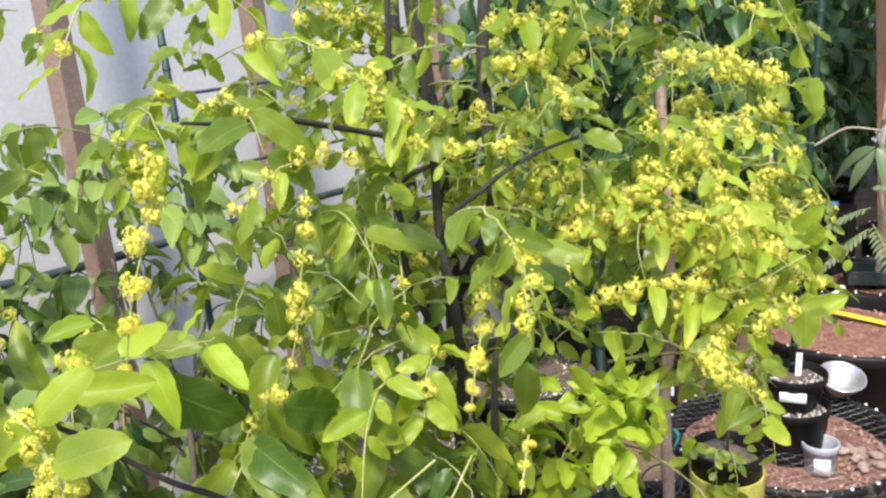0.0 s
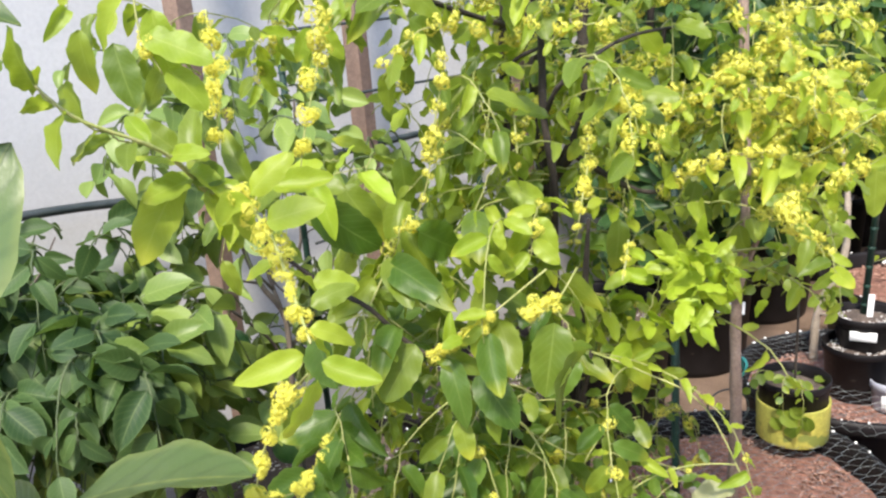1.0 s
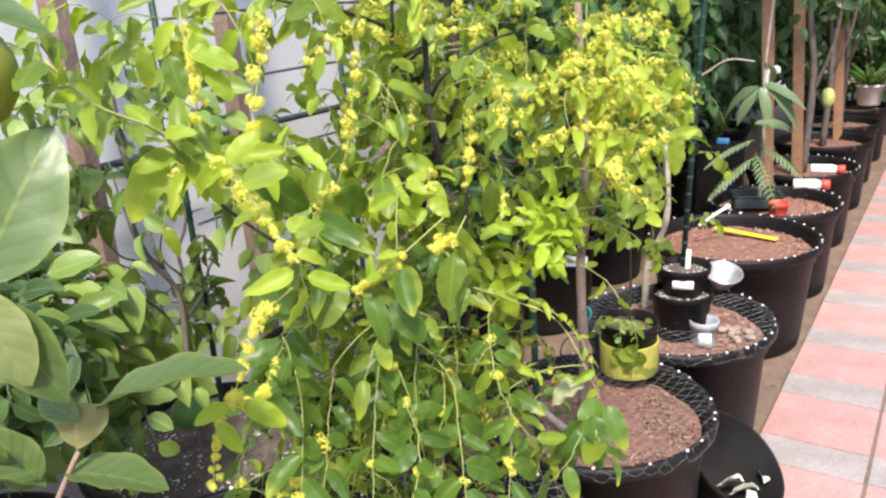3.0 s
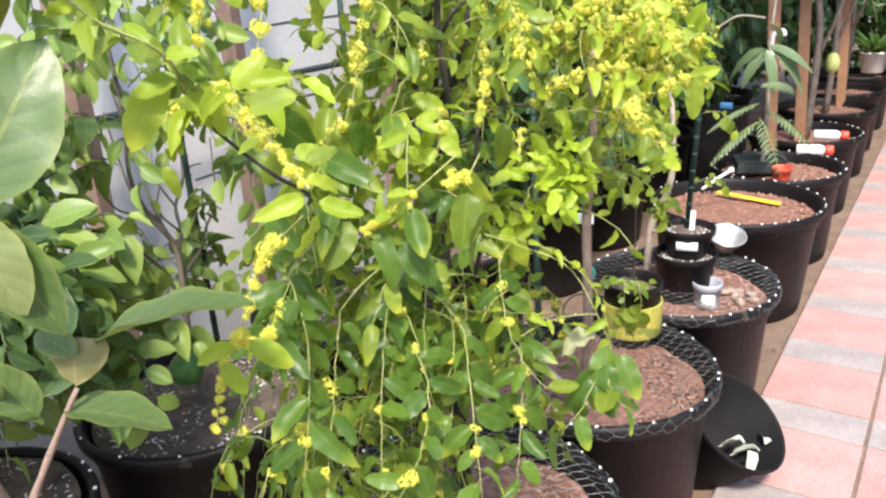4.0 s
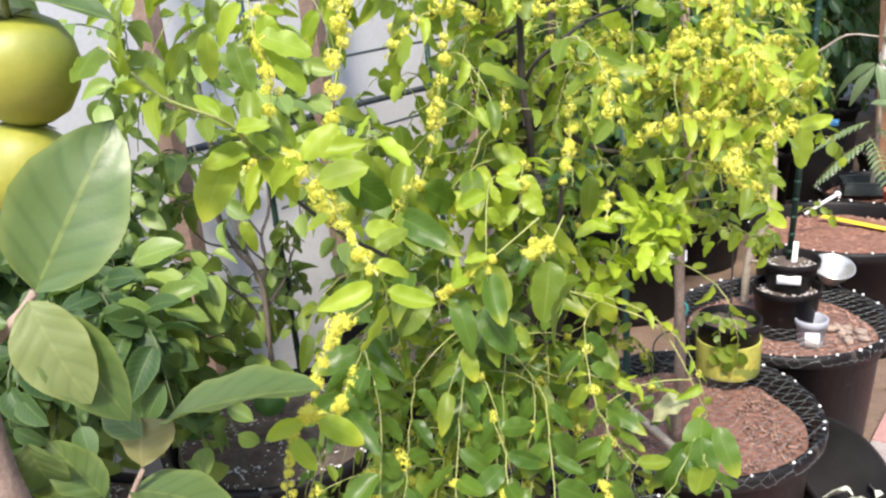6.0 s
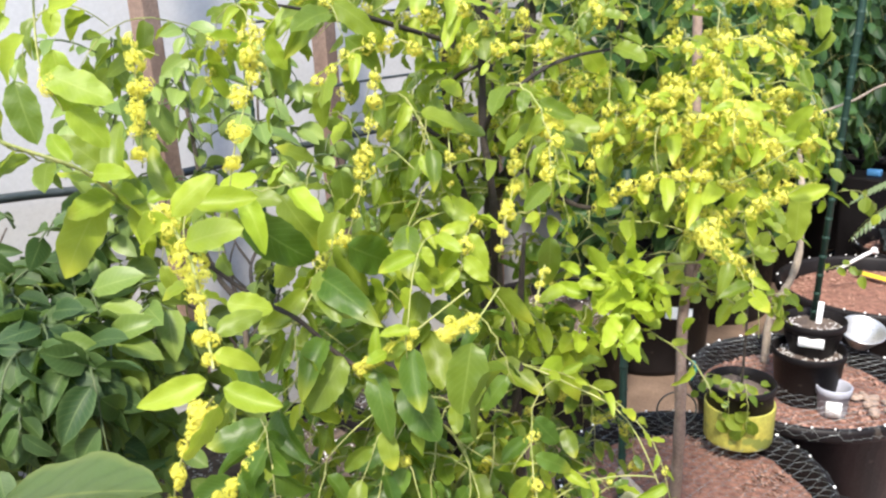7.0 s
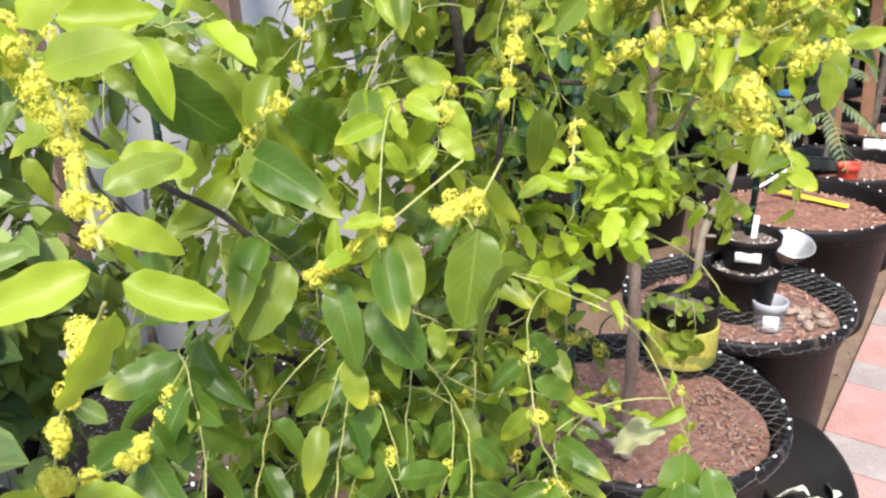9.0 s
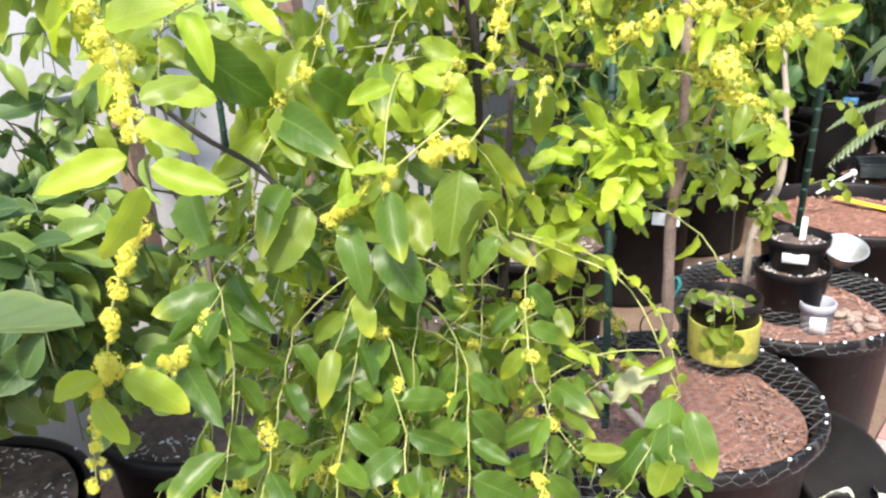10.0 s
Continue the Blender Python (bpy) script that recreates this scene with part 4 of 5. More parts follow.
J.shoot((0.233, 0.565, 1.160), (0.318, 0.549, 1.170), (0.386, 0.564, 1.129), leaf=.034, n=9, bloom=(.6, 1.0, 12), tone=0, joined=True)
J.shoot((0.218, 0.585, 1.352), (0.227, 0.566, 1.284), (0.221, 0.545, 1.208), leaf=.036, n=9, bloom=(.5, 1.0, 9), tone=0, joined=True)
J.shoot((0.340, 0.593, 1.339), (0.353, 0.574, 1.281), (0.347, 0.568, 1.229), leaf=.03, n=8, bloom=(.2, 1.0, 12), tone=0, joined=True)
J.shoot((0.194, 0.542, 1.015), (0.232, 0.574, 1.057), (0.257, 0.606, 1.090), leaf=.055, n=14, bloom=(0, 0, 0), tone=2, joined=True)
J.shoot((0.208, 0.514, 1.016), (0.223, 0.540, 1.073), (0.217, 0.558, 1.108), leaf=.050, n=8, bloom=(0, 0, 0), tone=2, joined=True)
J.shoot((0.208, 0.436, 1.033), (0.313, 0.474, 0.994), (0.365, 0.472, 0.895), leaf=.024, n=16, bloom=(.3, .9, 4), tone=1, joined=True, full=0.5)
J.shoot((0.241, 0.353, 0.967), (0.275, 0.402, 0.952), (0.321, 0.447, 0.926), leaf=.024, n=10, bloom=(.6, 1, 2), tone=1, joined=True, full=0.5)
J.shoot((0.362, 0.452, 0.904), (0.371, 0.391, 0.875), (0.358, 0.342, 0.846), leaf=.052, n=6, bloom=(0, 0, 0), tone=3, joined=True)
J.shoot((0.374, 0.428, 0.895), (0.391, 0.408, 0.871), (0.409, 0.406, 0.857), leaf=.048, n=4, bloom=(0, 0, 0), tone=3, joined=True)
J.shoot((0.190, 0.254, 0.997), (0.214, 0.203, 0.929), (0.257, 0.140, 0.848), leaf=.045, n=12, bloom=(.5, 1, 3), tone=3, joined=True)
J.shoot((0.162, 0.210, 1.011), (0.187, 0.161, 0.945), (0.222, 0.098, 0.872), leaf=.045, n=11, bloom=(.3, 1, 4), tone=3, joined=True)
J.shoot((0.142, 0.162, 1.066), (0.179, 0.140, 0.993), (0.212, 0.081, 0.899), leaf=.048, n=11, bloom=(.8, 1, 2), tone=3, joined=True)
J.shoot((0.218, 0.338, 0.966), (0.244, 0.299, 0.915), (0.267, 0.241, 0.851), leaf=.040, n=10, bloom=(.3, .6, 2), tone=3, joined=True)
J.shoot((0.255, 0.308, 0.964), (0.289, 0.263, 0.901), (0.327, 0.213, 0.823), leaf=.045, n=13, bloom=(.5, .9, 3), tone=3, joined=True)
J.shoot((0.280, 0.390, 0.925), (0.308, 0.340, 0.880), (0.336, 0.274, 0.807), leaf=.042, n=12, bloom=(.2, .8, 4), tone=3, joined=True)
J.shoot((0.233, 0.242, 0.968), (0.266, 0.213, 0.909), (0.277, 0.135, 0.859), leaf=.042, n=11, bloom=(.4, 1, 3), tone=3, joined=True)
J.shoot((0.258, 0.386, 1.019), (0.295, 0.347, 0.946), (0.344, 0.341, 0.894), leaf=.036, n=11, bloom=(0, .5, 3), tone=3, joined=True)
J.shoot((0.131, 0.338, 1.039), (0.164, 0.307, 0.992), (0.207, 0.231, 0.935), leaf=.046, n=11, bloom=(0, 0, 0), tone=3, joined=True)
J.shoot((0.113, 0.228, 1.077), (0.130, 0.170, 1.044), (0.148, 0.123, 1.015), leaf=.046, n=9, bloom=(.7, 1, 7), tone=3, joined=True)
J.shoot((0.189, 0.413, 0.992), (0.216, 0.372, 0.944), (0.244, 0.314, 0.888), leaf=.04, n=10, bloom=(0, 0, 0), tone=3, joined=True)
J.shoot((0.108, 0.429, 1.205), (0.119, 0.374, 1.151), (0.105, 0.336, 1.084), leaf=.046, n=9, bloom=(0, 0, 0), tone=0, joined=True)
J.shoot((0.118, 0.286, 1.200), (0.129, 0.246, 1.174), (0.108, 0.239, 1.143), leaf=.048, n=6, bloom=(.1, .5, 3), tone=0, joined=True)
J.shoot((0.128, 0.356, 1.155), (0.149, 0.360, 1.112), (0.153, 0.353, 1.086), leaf=.054, n=5, bloom=(0, 0, 0), tone=0, joined=True)
J.shoot((0.162, 0.487, 1.079), (0.164, 0.455, 1.057), (0.176, 0.426, 1.032), leaf=.058, n=5, bloom=(0, 0, 0), tone=0, joined=True)
J.shoot((0.152, 0.503, 1.073), (0.194, 0.513, 1.033), (0.201, 0.534, 1.016), leaf=.055, n=6, bloom=(0, 0, 0), tone=1, joined=True)
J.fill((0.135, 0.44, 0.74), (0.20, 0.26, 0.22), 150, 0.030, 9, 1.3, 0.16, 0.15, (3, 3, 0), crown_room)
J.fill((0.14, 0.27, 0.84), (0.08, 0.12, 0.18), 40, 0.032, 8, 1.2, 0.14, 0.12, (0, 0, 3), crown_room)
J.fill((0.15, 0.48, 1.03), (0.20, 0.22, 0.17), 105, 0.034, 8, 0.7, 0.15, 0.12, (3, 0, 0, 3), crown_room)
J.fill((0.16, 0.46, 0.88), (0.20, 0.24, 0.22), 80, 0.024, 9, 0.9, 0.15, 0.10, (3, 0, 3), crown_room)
J.fill((0.17, 0.62, 1.40), (0.26, 0.28, 0.22), 66, 0.034, 8, 0.6, 0.17, 0.30, (0, 0, 1), crown_room)
J.fill((-0.04, 0.46, 1.50), (0.24, 0.28, 0.15), 30, 0.036, 8, 0.6, 0.17, 0.25, (0, 1, 0), crown_room)
J.fill((-0.08, 0.34, 1.42), (0.16, 0.16, 0.10), 12, 0.042, 7, 0.5, 0.15, 0.3, (0, 0, 1), crown_room)
J.fill((0.02, 0.34, 1.20), (0.16, 0.18, 0.12), 16, 0.042, 7, 0.6, 0.14, 0.2, (0, 1, 0), crown_room)
J.fill((0.09, 0.58, 1.24), (0.07, 0.06, 0.14), 26, 0.026, 8, 0.6, 0.12, 0.3, (0, 1, 1))
J.fill((0.20, 0.50, 1.26), (0.14, 0.20, 0.14), 34, 0.030, 8, 0.5, 0.14, 0.3, (0, 0, 1), crown_room)
J.fill((0.31, 0.62, 1.23), (0.14, 0.15, 0.13), 50, 0.027, 8, 0.5, 0.12, 0.5, (0, 1, 3), crown_room)
J.fill((0.25, 0.74, 1.33), (0.17, 0.18, 0.15), 38, 0.024, 8, 0.4, 0.15, 0.5, (0, 0, 3), crown_room)
J.fill((0.10, 0.72, 1.40), (0.22, 0.22, 0.20), 36, 0.026, 8, 0.5, 0.16, 0.5, (1, 0, 0), crown_room)
J.fill((0.31, 0.62, 1.24), (0.09, 0.13, 0.09), 46, 0.022, 7, 0.4, 0.11, 0.65, (1, 1, 0), crown_room)
J.fill((0.35, 0.60, 1.25), (0.08, 0.10, 0.06), 32, 0.020, 4, 0.3, 0.08, 1.0, (1, 2), crown_room)
J.fill((0.24, 0.62, 1.33), (0.14, 0.14, 0.10), 30, 0.022, 5, 0.3, 0.10, 1.0, (1, 0), crown_room)
# a tuft of young lime leaves, round leaves on a side twig, and a bare pale twig
rg = random.Random(17)
for k in range(58):
    out = Vector((rg.gauss(0.1, 0.7), rg.gauss(-0.3, 0.6), rg.gauss(0.15, 0.7))).normalized()
    at = Vector((0.258, 0.545, 1.080)) + Vector((rg.gauss(0, 0.034), rg.gauss(0, 0.024), rg.gauss(0, 0.026)))
    J.leaves[2 if k % 3 else 1].append((at, out, Vector((rg.gauss(0.3, 0.6), rg.gauss(-0.6, 0.6), 0.6)), rg.uniform(0.020, 0.038)))
for k in range(22):
    out = Vector((rg.gauss(-0.1, 0.6), rg.gauss(-0.3, 0.6), rg.gauss(0.1, 0.6))).normalized()
    at = Vector((0.205, 0.53, 1.04)) + Vector((rg.gauss(0, 0.035), rg.gauss(0, 0.02), rg.gauss(0, 0.028)))
    J.leaves[2 if k % 2 else 0].append((at, out, Vector((rg.gauss(0.3, 0.6), rg.gauss(-0.6, 0.6), 0.6)), rg.uniform(0.022, 0.042)))
J.blade((0.410, 0.572, 1.272), (0.430, 0.560, 1.290), (0.5, -0.8, 0.3), 1, 1.1)
J.blade((0.403, 0.64, 1.20), (0.408, 0.632, 1.155), (0.7, -0.7, 0.2), 0, 1.1)
J.shoot((0.17, 0.74, 1.02), (0.26, 0.72, 1.05), (0.34, 0.69, 1.035), 0.032, 14, (0, 0, 0), 1, 0.0015, 0.2)
J.shoot((0.24, 0.73, 1.04), (0.29, 0.71, 1.07), (0.30, 0.70, 1.09), 0.030, 8, (0, 0, 0), 1, 0.0015, 0.1)
J.shoot((0.19, 0.60, 1.03), (0.29, 0.60, 1.02), (0.35, 0.58, 0.985), 0.026, 5, (0, 0, 0), 1, 0.0015, 0.2)
tube(J.twigs, smooth_line([(0.12, 0.80, 1.02), (0.184, 0.815, 1.037), (0.26, 0.80, 1.06), (0.33, 0.79, 1.088)], 5), 0.0026, 0.0014, 6)
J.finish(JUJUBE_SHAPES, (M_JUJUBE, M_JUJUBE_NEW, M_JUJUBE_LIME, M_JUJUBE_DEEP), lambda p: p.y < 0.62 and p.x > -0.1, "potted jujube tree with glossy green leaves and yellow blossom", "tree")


bm = bmesh.new()
tube(bm, smooth_line([(-0.040, 1.050, 0.500), (0.0, 1.060, 0.462), (0.040, 1.072, 0.425), (0.074, 1.084, 0.388)], 4), 0.0070, 0.0110, 10, 0.12)
tagged(part("branch_stub", bm, M_BARK_GREY), "pale sawn-off branch leaning in the soil of a pot", "branch")
curl = part_mesh("leaf", array_mesh("curled_leaf", *leaf_shape(11, 0.44, 0.6, 1.0, 0.5, 0.13, 0.7, 0.22, 0.2)), M_DRYPALE)
curl.matrix_basis = Matrix.Translation((0.344, 0.471, 0.908)) @ turned((-0.75, -0.6, -0.35), (0.3, -0.5, 0.8)).to_4x4() @ Matrix.Scale(0.050, 4)
tagged(child(curl, J.ob), "pale curled withered leaf")


# ---- the persimmon ----
PS = Vector((0.011, 0.009, 0.005))
P = Plant("persimmon_tree", (0.03, -0.01, 0.36), 5)
P.limb(0.0125, [PS + Vector(q) for q in [(0.03, -0.01, 0.36), (0.06, -0.09, 0.75), (0.083, -0.150, 1.02), (0.089, -0.158, 1.15), (0.045, -0.125, 1.24), (0.005, -0.09, 1.35), (0.0, -0.08, 1.62)]], 0.75)
P.limb(0.0036, [PS + Vector(q) for q in [(0.07, -0.12, 0.93), (0.10, -0.095, 1.0), (0.123, -0.076, 1.05)]])
P.limb(0.005, [PS + Vector(q) for q in [(0.085, -0.15, 1.17), (0.10, -0.125, 1.19), (0.113, -0.113, 1.209)]])
for at, tip, up, ln in (((0.113, -0.113, 1.209), (0.150, -0.060, 1.315), (0.75, -0.6, 0.25), 0.125), ((0.124, -0.122, 1.208), (0.156, -0.121, 1.156), (0.70, -0.55, 0.45), 0.078), ((0.120, -0.11, 1.19), (0.170, -0.105, 1.128), (0.8, -0.5, 0.3), 0.085),
                        ((0.132, -0.058, 1.084), (0.226, 0.016, 1.132), (-0.10, 0.05, 0.98), 0.126), ((0.128, -0.072, 1.078), (0.085, -0.085, 1.105), (0.4, -0.5, 0.75), 0.045), ((0.108, -0.083, 1.030), (0.180, -0.036, 1.026), (-0.05, 0.0, 0.98), 0.085),
                        ((0.101, -0.098, 1.022), (0.083, -0.130, 1.060), (0.1, -0.1, 0.95), 0.058), ((0.10, -0.10, 1.03), (0.085, -0.125, 1.085), (0.8, -0.5, 0.3), 0.06), ((0.10, -0.13, 1.19), (0.075, -0.18, 1.18), (0.3, -0.5, 0.8), 0.07),
                        ((0.10, -0.14, 1.10), (0.085, -0.13, 1.04), (0.8, -0.6, 0.1), 0.065), ((0.05, -0.11, 1.40), (0.13, -0.03, 1.41), (0.3, -0.4, 0.8), 0.11), ((0.04, -0.10, 1.44), (0.02, -0.02, 1.40), (0.5, -0.6, 0.6), 0.11)):
    tone = {0.078: 1}.get(ln, 0)
    P.leaves[tone].append((Vector(at) + PS, Vector(tip) - Vector(at), Vector(up), ln))
P.finish(PERSIMMON_SHAPES, (M_PERSIMMON, M_PERSIMMON_PALE, M_PERSIMMON_TAN), lambda p: True, "young persimmon tree with broad leaves and ripening fruit", "tree", bark=M_TRUNK_TAN)


def persimmon(at, r, tilt):
    bm = bmesh.new()
    lathe(bm, [(0, -1.06 * r), (0.3 * r, -1.03 * r), (0.62 * r, -0.86 * r), (0.88 * r, -0.46 * r), (r, 0.0), (0.96 * r, 0.38 * r), (0.80 * r, 0.70 * r), (0.46 * r, 0.90 * r), (0.14 * r, 0.88 * r), (0, 0.82 * r)], 28)
    ob = part("persimmon_fruit", bm, M_FRUIT)
    ob.matrix_basis = Matrix.Translation(PS + Vector(at)) @ Euler(tilt).to_matrix().to_4x4()
    tagged(ob, "greenish yellow persimmon hanging from the tree", "fruit", "persimmons on the tree")
    cal = bmesh.new()
    for k in range(4):
        a = k * math.pi / 2 + 0.4
        q = [cal.verts.new((rr * r * math.cos(a + da), rr * r * math.sin(a + da), z * r)) for rr, da, z in ((0.05, 0, 0.90), (0.35, -0.55, 0.98), (0.64, 0, 0.88), (0.35, 0.55, 0.98))]
        cal.faces.new(q)
    tube(cal, [Vector((0, 0, 0.7 * r)), Vector((0, 0, 1.05 * r)), Vector((0.1 * r, 0, 1.35 * r))], 0.003, 0.0025, 6)
    part("calyx", cal, M_CALYX, ob, "four-lobed dry calyx and stalk")
    return ob


persimmon((0.082, -0.071, 1.353), 0.0375, (0.1, 0.15, 0))
persimmon((0.069, -0.081, 1.284), 0.033, (-0.2, 0.2, 1))
persimmon((0.096, -0.112, 1.152), 0.018, (0.1, 0.2, 2))
cup_leaf = part_mesh("leaf", array_mesh("cupped_leaf", *leaf_shape(11, 1.25, 0.75, 0.35, -0.25, 0.03, 0.32, 0.04)), M_PERSIMMON_TAN)
cup_leaf.matrix_basis = Matrix.Translation(PS + Vector((0.122, -0.076, 1.052))) @ turned((0.15, 0.05, 1.0), (-0.5, 0.75, 0.2)).to_4x4() @ Matrix.Scale(0.038, 4)
tagged(child(cup_leaf, P.ob), "small cupped leaf showing its tan underside")
bm = bmesh.new()
tube(bm, [Vector((0.06, -0.10, 0.36)), Vector((0.056, -0.168, 1.03)) + PS, Vector((0.058, -0.178, 1.17)) + PS], 0.0095, 0.0095, 10)
tagged(part("garden_stake", bm, M_BAMBOO), "tan garden stake standing in the persimmon pot", "stake")


# ---- the citrus by the wall ----
def citrus(x, y, seed, spec, label, stems=5, leaf=M_CITRUS, keep=None, limbs=()):
    c = Plant("citrus_tree", (x, y, 0.36), seed)
    for r, line in limbs:
        c.limb(r * 0.62, [Vector(q) + Vector((0.03, 0.055, 0)) for q in line], 0.5)
    for k in range(stems):
        a = 2 * math.pi * k / stems + 0.5
        s = Vector((math.cos(a), math.sin(a), 0))
        b = Vector((x, y, 0))
        h = 0.62 + 0.05 * (k % 3)
        c.limb(0.008, [b + s * 0.008 + Vector((0, 0, 0.36)), b + s * 0.02 + Vector((0, 0, h - 0.06)), b + s * 0.07 + Vector((0, 0, h + 0.08)), b + s * 0.13 + Vector((0, 0, h + 0.24)), b + s * 0.17 + Vector((0.03, 0, h + 0.55))], 0.4)
        for j in range(5):
            q = b + s * (0.03 + 0.025 * j) + Vector((0, 0, h + 0.02 + 0.07 * j))
            d = Matrix.Rotation(c.rng.uniform(-1.6, 1.6), 3, "Z") @ s
            c.limb(0.0035, [q, q + d * 0.06 + Vector((0, 0, 0.035)), q + d * 0.11 + Vector((0, 0, 0.11))], 0.4)
    for centre, radii, count, size in spec:
        c.fill(centre, radii, count, size, 7, 0.8, 0.15, 0, (0,), keep, 0.0022)
    return c.finish(CITRUS_SHAPES, (leaf,) * 3, lambda p: p.y < 1.0 and p.x > -0.8, label, "tree", most=150, bark=M_STEM, twig=M_CITRUS_TWIG)


citrus(-0.77, 0.675, 21, (((-0.72, 0.58, 1.26), (0.18, 0.20, 0.13), 28, 0.060), ((-0.74, 0.76, 0.70), (0.24, 0.16, 0.08), 18, 0.066), ((-0.68, 0.35, 0.73), (0.14, 0.15, 0.10), 48, 0.062), ((-0.64, 0.28, 0.92), (0.14, 0.13, 0.09), 30, 0.062), ((-0.60, 0.80, 1.0), (0.12, 0.14, 0.22), 20, 0.06), ((-0.74, 0.54, 1.06), (0.08, 0.09, 0.09), 12, 0.056)), "potted citrus with bare lower stems and green fruit", stems=0, leaf=M_CITRUS_FRESH, keep=lambda p: p.z > 0.62 or p.y < 0.34, limbs=(
    (0.012, [(-0.79, 0.61, 0.36), (-0.775, 0.605, 0.60), (-0.789, 0.624, 0.785), (-0.83, 0.60, 0.87), (-0.85, 0.585, 0.96), (-0.85, 0.60, 1.10), (-0.80, 0.56, 1.35)]),
    (0.009, [(-0.789, 0.624, 0.785), (-0.87, 0.655, 0.83), (-0.93, 0.68, 0.87), (-0.965, 0.69, 0.96), (-0.97, 0.66, 1.15)]),
    (0.009, [(-0.789, 0.624, 0.785), (-0.85, 0.69, 0.80), (-0.93, 0.745, 0.84), (-0.955, 0.80, 0.90), (-0.96, 0.82, 1.05), (-0.90, 0.80, 1.25)]),
    (0.007, [(-0.78, 0.615, 0.72), (-0.83, 0.72, 0.75), (-0.90, 0.80, 0.77), (-0.93, 0.87, 0.83), (-0.95, 0.90, 0.98)]),
    (0.006, [(-0.87, 0.655, 0.83), (-0.90, 0.62, 0.90), (-0.93, 0.62, 0.98), (-0.92, 0.60, 1.10)]),
    (0.005, [(-0.93, 0.745, 0.84), (-0.95, 0.72, 0.91), (-0.98, 0.74, 0.98)]),
    (0.005, [(-0.955, 0.80, 0.90), (-0.97, 0.84, 0.915), (-0.99, 0.89, 0.91)]),
    (0.005, [(-0.83, 0.60, 0.87), (-0.85, 0.54, 0.90), (-0.87, 0.52, 0.96)]),
    (0.005, [(-0.85, 0.69, 0.80), (-0.88, 0.66, 0.86), (-0.90, 0.70, 0.93)]),
    (0.008, [(-0.80, 0.62, 0.38), (-0.82, 0.64, 0.55), (-0.80, 0.60, 0.72), (-0.76, 0.52, 0.82), (-0.72, 0.44, 0.90)])))
# the last, high cluster stands out of view, added to shade the wall's foot
citrus(-0.80, 0.04, 22, (((-0.68, 0.26, 0.88), (0.26, 0.24, 0.24), 210, 0.066), ((-0.80, 0.0, 0.80), (0.26, 0.2, 0.26), 80, 0.07), ((-0.86, -0.22, 1.22), (0.22, 0.16, 0.26), 55, 0.07)), "dense potted citrus with large dark green leaves", leaf=M_CITRUS_MID, keep=lambda p: p.y < 0.06 or (p.z > 0.975 + 0.28 * p.x - 0.49 * p.y and p.y < 0.045 - 0.50 * p.x))


def green_fruit(at, r):
    bm = bmesh.new()
    lathe(bm, [(0, -r), (0.38 * r, -0.93 * r), (0.72 * r, -0.70 * r), (0.95 * r, -0.28 * r), (r, 0.05 * r), (0.90 * r, 0.45 * r), (0.62 * r, 0.80 * r), (0.26 * r, 1.0 * r), (0, 1.02 * r)], 24)
    ob = part("citrus_fruit", bm, M_FRUIT_GREEN)
    ob.location = at
    tagged(ob, "unripe green citrus fruit hanging among leaves", "fruit", "green citrus fruit")
    st = bmesh.new()
    tube(st, [Vector((0, 0, r)), Vector((0.004, 0, r + 0.05))], 0.002, 0.002, 5)
    part("stalk", st, M_TWIG, ob)


for at in ((-0.90, 0.62, 0.71), (-0.72, 0.62, 0.52), (-0.82, 0.48, 0.50), (-0.70, 0.40, 0.60)):
    green_fruit(at, 0.040)

# ---- shrubs along the wall, further on ----
for k, yy in enumerate((2.2, 2.75, 3.3, 3.9, 4.6, 5.3, 6.0, 6.7)):
    s = Plant("avocado_tree", (-0.80, yy, 0.36), 40 + k)
    s.limb(0.016, [(-0.80, yy, 0.36), (-0.79, yy + 0.02, 0.9), (-0.76, yy + 0.05, 1.5), (-0.78, yy, 2.1)])
    s.limb(0.010, [(-0.79, yy + 0.02, 0.9), (-0.65, yy - 0.1, 1.2), (-0.55, yy - 0.15, 1.7)])
    s.fill((-0.66, yy, 1.25), (0.34, 0.38, 0.72), 170 if k < 4 else 130, 0.085, 8, 0.9, 0.20, 0, (0,), None, 0.0025)
    # unseen boughs over the row, added to shade the posts and far pots
    if 1 <= k <= 5:
        s.limb(0.014, [(-0.76, yy + 0.05, 1.5), (-0.5, yy, 2.1), (0.0, yy, 2.45)])
        s.fill((0.12, yy, 2.52), (0.62, 0.42, 0.22), 55, 0.09, 8, 0.5, 0.22, 0, (0,), lambda p: p.z > 2.2, 0.0025)
    s.finish(CITRUS_SHAPES, (M_DARK,) * 3, None, "tall dark green leafy tree in a pot by the wall", "tree", group="trees along the wall")

# ---- sapling in the pot beside the jujube ----
S = Plant("sapling", (0.03, 1.16, 0.36), 60)
S.limb(0.0125, [(0.03, 1.16, 0.36), (0.058, 1.115, 0.59), (0.050, 1.125, 0.82), (0.063, 1.127, 1.01), (0.05, 1.13, 1.4), (0.02, 1.16, 1.9)], 0.5)
S.limb(0.006, [(0.05, 1.125, 0.85), (0.09, 1.13, 0.98), (0.16, 1.10, 1.10)])
S.fill((0.05, 1.18, 1.14), (0.18, 0.18, 0.16), 34, 0.036, 8, 0.6, 0.14, 0.0, (0, 0, 1), clear_of_path)
S.fill((0.10, 1.12, 0.90), (0.08, 0.08, 0.08), 5, 0.030, 6, 0.6, 0.10, 0.0, (0, 0, 1), clear_of_path)
